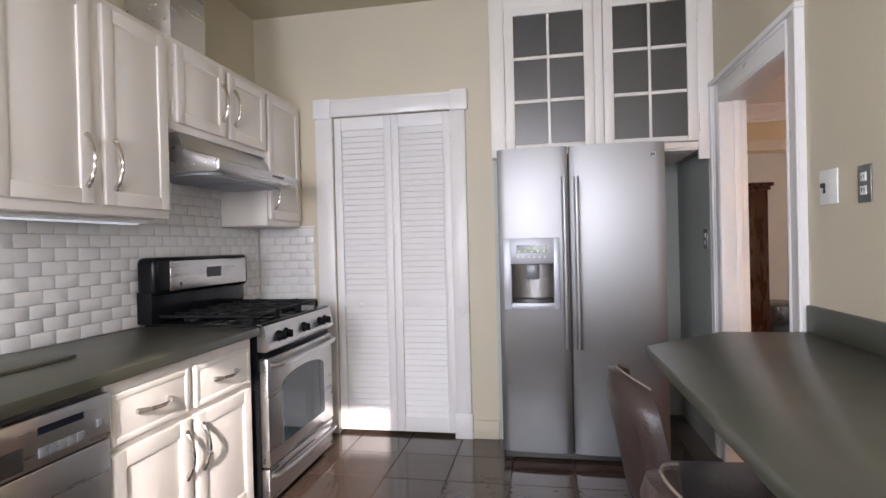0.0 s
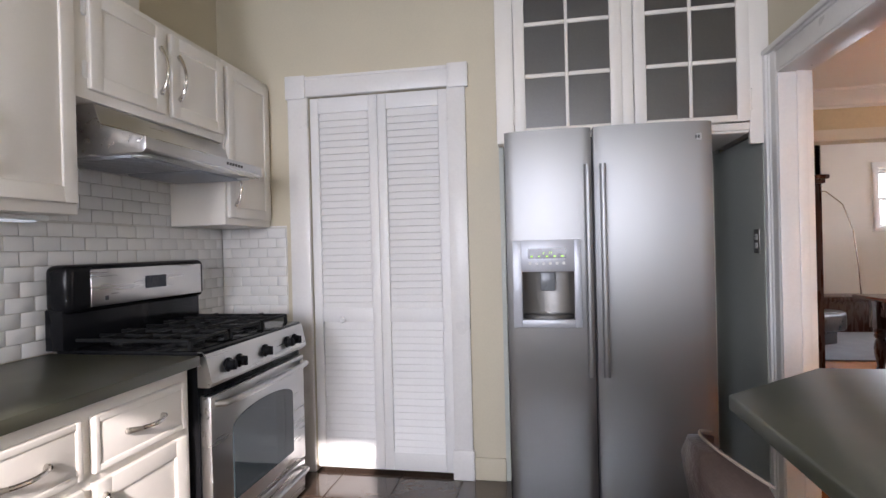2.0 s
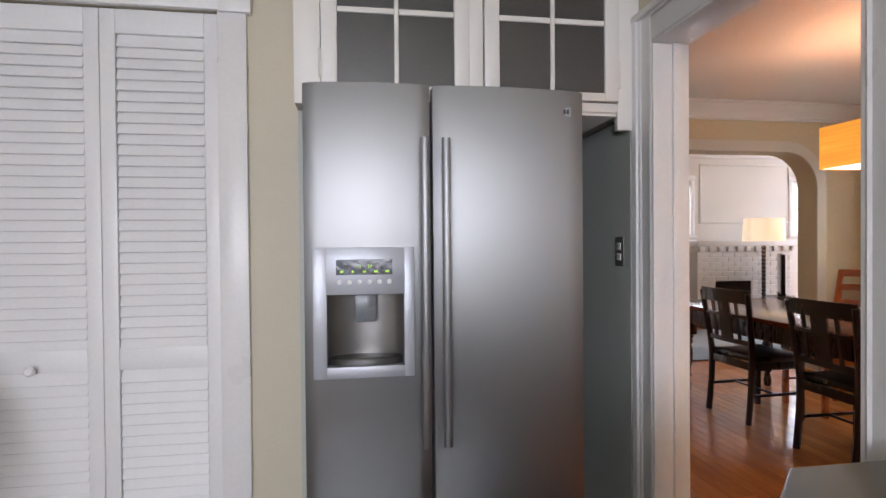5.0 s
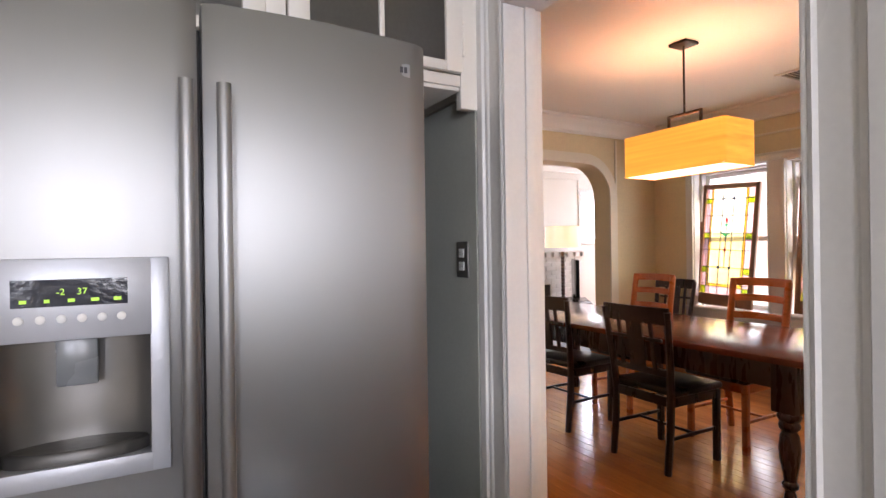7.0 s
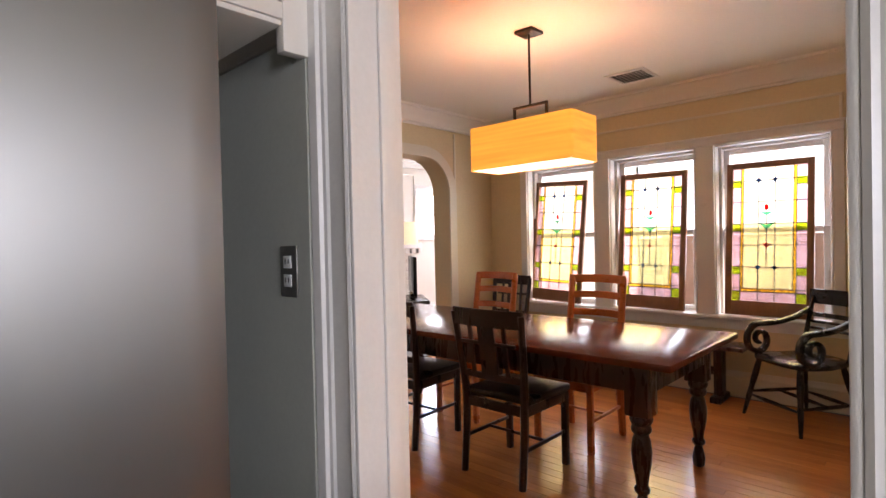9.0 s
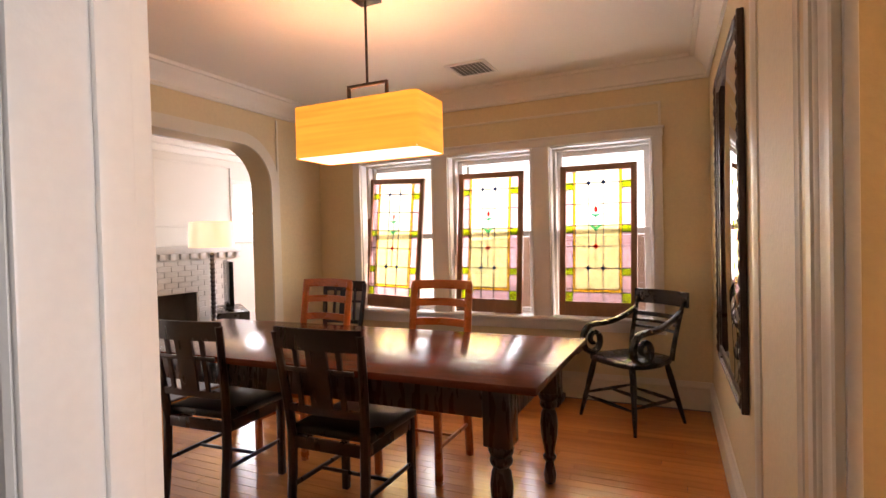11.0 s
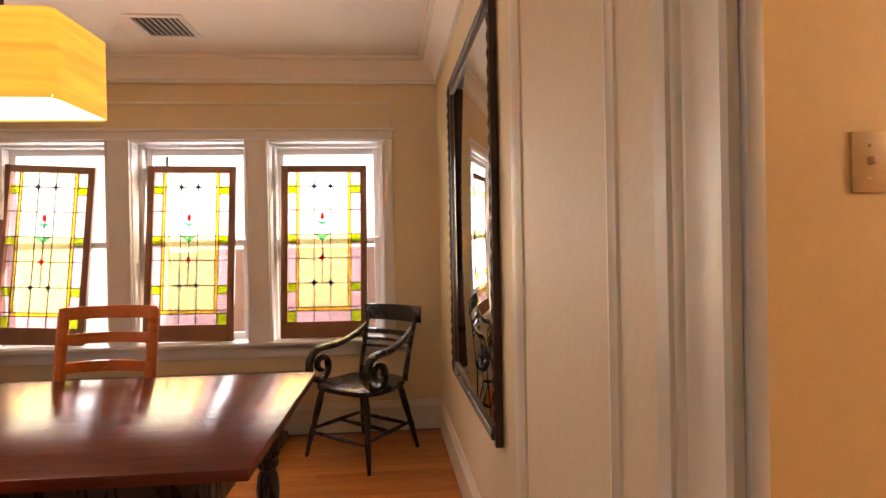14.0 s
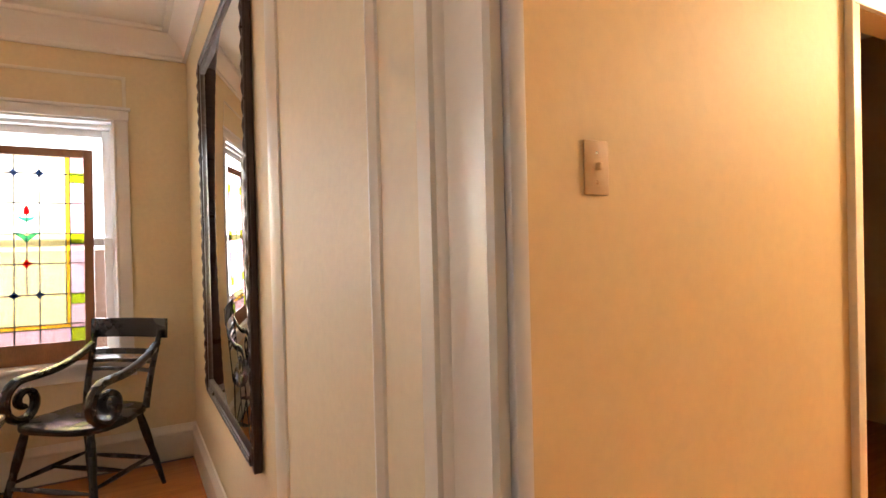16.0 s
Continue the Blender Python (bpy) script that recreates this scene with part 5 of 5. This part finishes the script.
# black scroll-arm chair in the corner; faces +x in its own frame
ac = thing("armchair", "black painted wooden armchair with scrolled arms", "chair", (4.83, 2.755, 0), 141)
bm = bmesh.new()
ring = []
for k in range(32):
    a = 2 * math.pi * k / 32
    cx, cy = math.cos(a), math.sin(a)
    x = 0.235 * math.copysign(abs(cx) ** 0.6, cx)
    y = (0.255 if cx > 0 else 0.225) * math.copysign(abs(cy) ** 0.6, cy)
    ring.append((x, y))
seat_bm = prism(ring, 0.415, 0.45, 0.010)
part("seat", seat_bm, BLACK_W, ac)
for x, y, ox, oy in ((0.17, 0.18, 0.24, 0.26), (0.17, -0.18, 0.24, -0.26), (-0.16, 0.16, -0.245, 0.235), (-0.16, -0.16, -0.245, -0.235)):
    pts = [Vector((ox, oy, 0)).lerp(Vector((x, y, 0.42)), k / 8) for k in range(9)]
    part("leg", sweep(pts, [0.011, 0.014, 0.017, 0.019, 0.017, 0.021, 0.022, 0.020, 0.017], 10), BLACK_W, ac)
for s in (-1, 1):
    pts = [Vector((0.215, s * 0.23, 0.17)).lerp(Vector((-0.215, s * 0.205, 0.17)), k / 6) for k in range(7)]
    part("stretcher", sweep(pts, [0.007, 0.010, 0.013, 0.014, 0.013, 0.010, 0.007], 8), BLACK_W, ac)
for x, z in ((0.215, 0.15), (0.0, 0.17), (-0.215, 0.15)):
    pts = [(x, (k / 6 * 2 - 1) * 0.225, z) for k in range(7)]
    part("stretcher", sweep(pts, [0.007, 0.010, 0.013, 0.014, 0.013, 0.010, 0.007], 8), BLACK_W, ac)
for s in (-1, 1):
    pts = [(-0.185 - 0.10 * (k / 6) ** 1.3, s * (0.185 + 0.02 * k / 6), 0.43 + 0.40 * k / 6) for k in range(7)]
    part("back_post", sweep(pts, [0.018, 0.018, 0.017, 0.016, 0.016, 0.015, 0.014], 8), BLACK_W, ac)
    arm = []
    for k in range(9):
        u = k / 8
        arm.append((-0.262 + 0.375 * u, s * (0.200 + 0.038 * u), 0.655 + 0.105 * (1 - u) ** 2.4))
    ccx, ccz = 0.125, 0.545
    for k in range(1, 30):
        a = math.pi / 2 - k * 0.33
        r = 0.110 if k < 7 else 0.110 * math.exp(-0.062 * (k - 6))
        arm.append((ccx + r * math.cos(a) * 0.9, s * 0.238, ccz - 0.0 + r * math.sin(a)))
    part("arm", sweep(arm, [0.017, 0.018, 0.019, 0.020, 0.021, 0.022, 0.022, 0.022, 0.022] + [0.022 - 0.0002 * k for k in range(29)], 8, 1.35, (0, 1, 0)), BLACK_W, ac, "scrolled arm")


def ac_rail(name, z, h, x0, bow, half):
    bm = bmesh.new()
    rows = []
    for k in range(13):
        u = k / 12 * 2 - 1
        x = x0 - bow * (1 - u * u)
        rows.append([bm.verts.new((x + dx, u * half, z + dz)) for dx, dz in ((-0.009, -h / 2), (0.009, -h / 2), (0.002, h / 2), (-0.014, h / 2))])
    for a, b in zip(rows, rows[1:]):
        for i in range(4):
            bm.faces.new((a[i], a[(i + 1) % 4], b[(i + 1) % 4], b[i]))
    bm.faces.new(rows[0][::-1])
    bm.faces.new(rows[-1])
    bmesh.ops.recalc_face_normals(bm, faces=bm.faces[:])
    part(name, bm, BLACK_W, ac)


ac_rail("crest_rail", 0.84, 0.105, -0.29, 0.035, 0.238)
ac_rail("slat", 0.715, 0.030, -0.245, 0.03, 0.195)
ac_rail("slat", 0.665, 0.018, -0.235, 0.03, 0.195)
ac_rail("slat", 0.62, 0.016, -0.225, 0.03, 0.192)

# wall mirror
mr_t = thing("wall_mirror", "tall wall mirror in a dark carved wooden frame", "mirror", (3.84, ym(3.84) + 0.003, 1.375), math.degrees(math.atan(SK)))
MW, MH, FW = 0.572, 0.790, 0.070
for nm, pr in (("side_frame", (-MW, -MW + FW, -MH, MH)), ("side_frame", (MW - FW, MW, -MH, MH)), ("top_frame", (-MW + FW, MW - FW, MH - FW, MH)), ("bottom_frame", (-MW + FW, MW - FW, -MH, -MH + FW))):
    x0, x1, z0, z1 = pr
    bm = boxes([(x0, x1, 0, 0.020, z0, z1)], 0.005, 3)
    edge = FW * 0.45
    if nm == "side_frame":
        ox = x0 if x0 < 0 else x1 - edge
        merge(bm, boxes([(ox, ox + edge, 0.016, 0.027, z0, z1)], 0.005, 3))
        for k in range(26):
            merge(bm, lathe([(0.006, -0.026), (0.0105, 0.0), (0.006, 0.026)], 8), Matrix.Translation((ox + edge / 2, 0.023, z0 + 0.05 + k * (z1 - z0 - 0.1) / 25)))
    else:
        oz = z0 if z0 < 0 else z1 - edge
        merge(bm, boxes([(x0, x1, 0.016, 0.027, oz, oz + edge)], 0.007, 3))
        for k in range(24):
            merge(bm, lathe([(0.006, -0.026), (0.0105, 0.0), (0.006, 0.026)], 8, "x"), Matrix.Translation((x0 + 0.03 + k * (x1 - x0 - 0.06) / 23, 0.023, oz + edge / 2)))
    part(nm, bm, MIRROR_F, mr_t)
part("mirror_glass", boxes([(-MW + FW - 0.005, MW - FW + 0.005, 0.008, 0.0185, -MH + FW - 0.005, MH - FW + 0.005)], 0.003), MIRROR, mr_t, "silvered glass")

# pendant
pd = thing("pendant_light", "amber woven rectangular pendant shade on a bronze rod", "pendant light", (3.295, 3.89, 0))
part("canopy", boxes([(-0.065, 0.065, -0.065, 0.065, ZD - 0.022, ZD - 0.001)], 0.006), BRONZE, pd)
part("rod", sweep([(0, 0, 2.13), (0, 0, ZD - 0.02)], 0.007, 10), BRONZE, pd)
part("bracket", boxes([(-0.008, 0.008, -0.125, 0.125, 2.115, 2.131), (-0.008, 0.008, -0.125, -0.109, 2.00, 2.115), (-0.008, 0.008, 0.109, 0.125, 2.00, 2.115)], 0.002), BRONZE, pd)
bm = bmesh.new()
shade_pts = []
for cx, cy, a0 in ((0.155 - 0.03, 0.37 - 0.03, 0), (-0.155 + 0.03, 0.37 - 0.03, 90), (-0.155 + 0.03, -0.37 + 0.03, 180), (0.155 - 0.03, -0.37 + 0.03, 270)):
    for k in range(6):
        a = radians(a0 + 18 * k)
        shade_pts.append((cx + 0.03 * math.cos(a), cy + 0.03 * math.sin(a)))
lo = [bm.verts.new((x, y, 1.745)) for x, y in shade_pts]
hi = [bm.verts.new((x, y, 2.015)) for x, y in shade_pts]
li = [bm.verts.new((x * 0.975, y * 0.99, 1.745)) for x, y in shade_pts]
hi2 = [bm.verts.new((x * 0.975, y * 0.99, 2.015)) for x, y in shade_pts]
k = len(lo)
for i in range(k):
    j = (i + 1) % k
    bm.faces.new((lo[i], lo[j], hi[j], hi[i]))
    bm.faces.new((li[j], li[i], hi2[i], hi2[j]))
    bm.faces.new((lo[j], lo[i], li[i], li[j]))
    bm.faces.new((hi[i], hi[j], hi2[j], hi2[i]))
bmesh.ops.recalc_face_normals(bm, faces=bm.faces[:])
part("shade", bm, SHADE, pd, "amber woven shade")
part("diffuser", boxes([(-0.148, 0.148, -0.362, 0.362, 1.748, 1.754)], 0.002), DIFFUSER, pd, "glowing white diffuser")

# ceiling vent
cv = thing("ceiling_vent", "white louvred ceiling vent", "vent", (4.66, 3.84, ZD))
part("frame", boxes([(-0.16, 0.16, -0.16, -0.13, -0.012, -0.001), (-0.16, 0.16, 0.13, 0.16, -0.012, -0.001), (-0.16, -0.13, -0.13, 0.13, -0.012, -0.001), (0.13, 0.16, -0.13, 0.13, -0.012, -0.001)], 0.003), TRIM, cv)
part("backing", boxes([(-0.13, 0.13, -0.13, 0.13, -0.004, -0.001)]), PEWTER, cv)
for k in range(8):
    s = boxes([(-0.128, 0.128, -0.014, 0.014, -0.0012, 0.0012)], 0.0005, 1)
    s.transform(Matrix.Translation((0, -0.112 + k * 0.032, -0.012)) @ Matrix.Rotation(radians(38), 4, "X"))
    part("slat", s, TRIM, cv)

# tall cabinet beyond the doorway
tc = thing("tall_cabinet", "tall dark mahogany open bookcase against the wall", "bookcase", (XD + 0.014, 3.70, 0))
for y in (0.0, 0.75):
    part("side_panel", boxes([(0.22, 0.40, y, y + 0.035, 0, 1.56), (0.0, 0.05, y, y + 0.035, 0, 1.56), (0.05, 0.22, y, y + 0.035, 1.40, 1.56), (0.05, 0.22, y, y + 0.035, 0, 0.95)], 0.003), TABLE_D, tc)
part("cornice", boxes([(0.0, 0.43, -0.03, 0.815, 1.585, 1.61), (0.0, 0.415, -0.015, 0.80, 1.56, 1.585)], 0.006), TABLE_D, tc)
for z in (0.06, 0.5, 0.95, 1.38):
    part("shelf", boxes([(0.02, 0.39, 0.036, 0.749, z, z + 0.025)], 0.003), TABLE_D, tc)

# ---------------------------------------------------------------- living room
fpl = thing("fireplace", "white painted brick fireplace with a corbelled mantel", "fireplace", (5.97, YL, 0))
FD = -0.28
part("core", boxes([(-0.80, -0.50, FD, -0.001, 0, 1.10), (0.11, 0.80, FD, -0.001, 0, 1.10), (-0.50, 0.11, FD, -0.001, 0.66, 1.10)]), BRICK_W, fpl)
part("firebox", boxes([(-0.50, 0.11, -0.05, -0.003, 0, 0.66), (-0.50, -0.495, FD + 0.01, -0.05, 0, 0.66), (0.105, 0.11, FD + 0.01, -0.05, 0, 0.66)]), SOOT, fpl, "soot-blackened firebox")
part("mantel", boxes([(-0.84, 0.84, FD - 0.08, -0.001, 1.19, 1.285)], 0.006), BRICK_W, fpl)
part("frieze", boxes([(-0.82, 0.82, FD - 0.03, -0.001, 1.10, 1.19)], 0.004), BRICK_W, fpl)
for k in range(11):
    part("corbel", boxes([(-0.80 + k * 0.155, -0.72 + k * 0.155, FD - 0.075, FD - 0.03, 1.115, 1.19)], 0.005), BRICK_W, fpl)
part("hearth", boxes([(-0.9, 0.9, FD - 0.45, FD - 0.002, 0.0, 0.03)], 0.004), SOOT, fpl)
fl_lamp = thing("floor_lamp", "floor lamp with a cream drum shade and a twisted dark stem", "lamp", (5.32, 7.35, 0))
part("base", lathe([(0.14, 0), (0.14, 0.015), (0.05, 0.03), (0.02, 0.06)], 24), BRONZE, fl_lamp)
part("stem", lathe([(0.020 + 0.012 * (k % 2), 0.06 + 0.025 * k) for k in range(47)], 12), CHAIR_D, fl_lamp)
bm = lathe([(0.245, 1.27), (0.232, 1.56)], 32)
bmesh.ops.delete(bm, geom=[f for f in bm.faces if len(f.verts) > 4], context="FACES_ONLY")
part("shade", bm, SHADE_W, fl_lamp, "glowing cream drum shade")
tv = thing("television", "thin black television on a low stand", "television", (6.10, 7.95, 0), 52)
part("screen", boxes([(-0.45, 0.45, -0.025, 0.025, 0.52, 1.08)], 0.008), BLACK, tv)
part("stand", boxes([(-0.5, 0.5, -0.2, 0.2, 0, 0.45), (-0.15, 0.15, -0.05, 0.05, 0.45, 0.53)], 0.006), BLACK_W, tv)
al = thing("arc_lamp", "slender steel arc lamp with a small cream shade", "lamp", (4.35, 8.35, 0))
part("pole", sweep([(0.0, 0, 0.47), (-0.03, 0, 0.9), (-0.08, 0, 1.35), (-0.2, 0, 1.7), (-0.4, 0, 1.88), (-0.65, 0, 1.9), (-0.8, 0, 1.8)], 0.009, 8), NICKEL, al)
part("shade", lathe([(0.13, 1.50), (0.12, 1.72)], 24), SHADE_W, al).location.x = -0.82
chest = thing("chest", "dark wooden storage chest by the wall", "chest", (4.15, 8.40, 0))
part("box", boxes([(-0.48, 0.36, -0.24, 0.24, 0, 0.40)], 0.008), TABLE_D, chest)
part("lid", boxes([(-0.50, 0.38, -0.26, 0.26, 0.40, 0.465)], 0.010), TABLE_D, chest)
chair_l = thing("lounge_chair", "low black leather lounge chair on the rug", "chair", (3.1, 7.35, 0), 30)
part("seat", boxes([(-0.38, 0.38, -0.38, 0.38, 0.16, 0.40)], 0.05, 3), SEATPAD, chair_l)
part("backrest", boxes([(-0.38, 0.38, 0.26, 0.42, 0.38, 0.78)], 0.05, 3), SEATPAD, chair_l)
part("base", boxes([(-0.30, 0.30, -0.30, 0.30, 0, 0.16)], 0.01), RUBBER, chair_l)
rug = thing("rug", "blue-grey rug with a brown binding", "rug", (3.85, 7.2, 0))
part("rug_field", boxes([(-1.35, 1.35, -0.88, 0.88, 0.002, 0.014)], 0.004), RUG, rug)
part("binding", boxes([(-1.37, 1.37, -0.905, -0.88, 0.002, 0.013), (-1.37, 1.37, 0.88, 0.905, 0.002, 0.013), (-1.37, -1.35, -0.88, 0.88, 0.002, 0.013), (1.35, 1.37, -0.88, 0.88, 0.002, 0.013)]), RUG_E, rug)
sash_window("window_6", (5.035, YL + 0.05, 1.36), 0, 0.41, 0.86, "small white living room window")
sash_window("window_7", (7.50, YL + 0.05, 1.36), 0, 0.90, 0.86, "white living room window beside the fireplace")
setting("trim_living_windows", boxes([(4.76, 4.83, YL - 0.018, YL, 1.36, 2.22), (5.245, 5.31, YL - 0.018, YL, 1.36, 2.22), (4.75, 5.32, YL - 0.022, YL, 2.22, 2.30), (4.74, 5.34, YL - 0.05, YL, 1.325, 1.36), (6.98, 7.05, YL - 0.018, YL, 1.36, 2.22), (7.95, 8.02, YL - 0.018, YL, 1.36, 2.22), (6.97, 8.03, YL - 0.022, YL, 2.22, 2.30), (6.95, 8.05, YL - 0.05, YL, 1.325, 1.36)], 0.004), TRIM, "white window casing", "trim")

# ---------------------------------------------------------------- pieces of floors and walls
TP = 0.3365
tile_bm = boxes([(-TP / 2 + 0.002, TP / 2 - 0.002, -TP / 2 + 0.002, TP / 2 - 0.002, -0.008, 0.0)], 0.0018, 1)
tile_me = mesh_of("tile", tile_bm, FLOOR_T)
for i in range(-5, 4):
    for j in range(-14, 4):
        x, y = 0.018 + TP * (i + 0.5), 2.842 + TP * (j - 0.5)
        if XL - 0.05 < x - TP / 2 + 0.14 and x + TP / 2 < XR + 0.12:
            piece("tile", tile_me, kitchen_floor, (x, y, random.uniform(-0.0004, 0.0004)))

sub = tagged(part("subway_backsplash", boxes([(XL + 0.0005, XL + 0.004, -0.6, YB - 0.0005, 0.886, 1.384), (XL + 0.0005, XL + 0.004, 1.873, 2.70, 1.384, 1.77), (XL + 0.004, -1.30, YB - 0.004, YB - 0.0005, 0.886, 1.384)]), GROUT), "white glazed subway tile backsplash", "backsplash", "", "structure")
SW, SH = 0.112, 0.0545
st_me = mesh_of("subway_tile", boxes([(0, 0.009, -SW / 2 + 0.0012, SW / 2 - 0.0012, -SH / 2 + 0.0012, SH / 2 - 0.0012)], 0.002, 2), SUBWAY)
sb_me = mesh_of("subway_tile", boxes([(-SW / 2 + 0.0012, SW / 2 - 0.0012, -0.009, 0, -SH / 2 + 0.0012, SH / 2 - 0.0012)], 0.002, 2), SUBWAY)
TOP = 1.384
FULL = int((TOP - 0.887) / SH)
LAST = TOP - 0.887 - FULL * SH
for r in range(FULL + 1):
    hs = 1.0 if r < FULL else LAST / SH
    if hs < 0.12:
        break
    z = 0.887 + r * SH + hs * SH / 2
    y = 0.55 - (SW / 2 if r % 2 else 0)
    while y < YB - 0.03:
        y1 = min(y + SW, YB - 0.011)
        piece("subway_tile", st_me, sub, (XL + 0.002, (y + y1) / 2, z), (1, (y1 - y) / SW, hs))
        y += SW
    x = XL + 0.011 - (0 if r % 2 else SW / 2)
    while x < -1.315:
        x0, x1 = max(x, XL + 0.011), min(x + SW, -1.302)
        piece("subway_tile", sb_me, sub, ((x0 + x1) / 2, YB - 0.002, z), ((x1 - x0) / SW, 1, hs))
        x += SW
for r in range(7):
    y = 1.874 - (SW / 2 if r % 2 else 0)
    while y < 2.68:
        y0, y1 = max(y, 1.874), min(y + SW, 2.70)
        piece("subway_tile", st_me, sub, (XL + 0.002, (y0 + y1) / 2, TOP + (r + 0.5) * SH), (1, (y1 - y0) / SW, 1))
        y += SW

PW = 0.072
pl_me = mesh_of("plank", boxes([(-PW / 2 + 0.0006, PW / 2 - 0.0006, -0.5, 0.5, -0.007, 0.0)], 0.0008, 1), PLANK)
rest = bmesh.new()
for i in range(int((XW - XR - 0.02) / PW)):
    x = XR + 0.03 + (i + 0.5) * PW
    y = 1.06 if x < 2.40 else 1.99
    first = True
    while y < 5.90:
        ln = min(random.uniform(0.35, 1.9) if first else random.uniform(0.9, 1.9), 5.945 - y)
        first = False
        piece("plank", pl_me, dining_floor, (x, y + ln / 2, random.uniform(-0.0004, 0.0002)), (1, ln - 0.001, 1))
        y += ln
bmr = []
for i in range(48):
    y = 5.95 + i * PW
    if y > 8.8:
        break
    bmr.append((XD, 9.1, y, y + PW - 0.0012, -0.006, -0.0005))
for i in range(30):
    x = XR + 0.03 + i * PW
    if x < 3.5:
        bmr.append((x, x + PW - 0.0012, -1.8, 1.05, -0.006, -0.0005))
rs = part("plank_rest", boxes(bmr), PLANK, dining_floor)
rs["kind"] = "stuff"

BW, BH = 0.205, 0.072
br_me = mesh_of("brick", boxes([(-BW / 2 + 0.004, BW / 2 - 0.004, -0.012, 0, -BH / 2 + 0.004, BH / 2 - 0.004)], 0.003, 1), BRICK_W)
for r in range(15):
    z = 0.02 + (r + 0.5) * BH
    x = -0.80 - (BW / 2 if r % 2 else 0)
    while x < 0.80:
        x0, x1 = max(x, -0.80), min(x + BW, 0.80)
        for a, b in ((x0, x1),) if z > 0.68 else [(a, b) for a, b in ((x0, min(x1, -0.50)), (max(x0, 0.11), x1)) if b - a > 0.02]:
            piece("brick", br_me, fpl, ((a + b) / 2, FD, z), ((b - a) / BW, 1, 1))
        x += BW
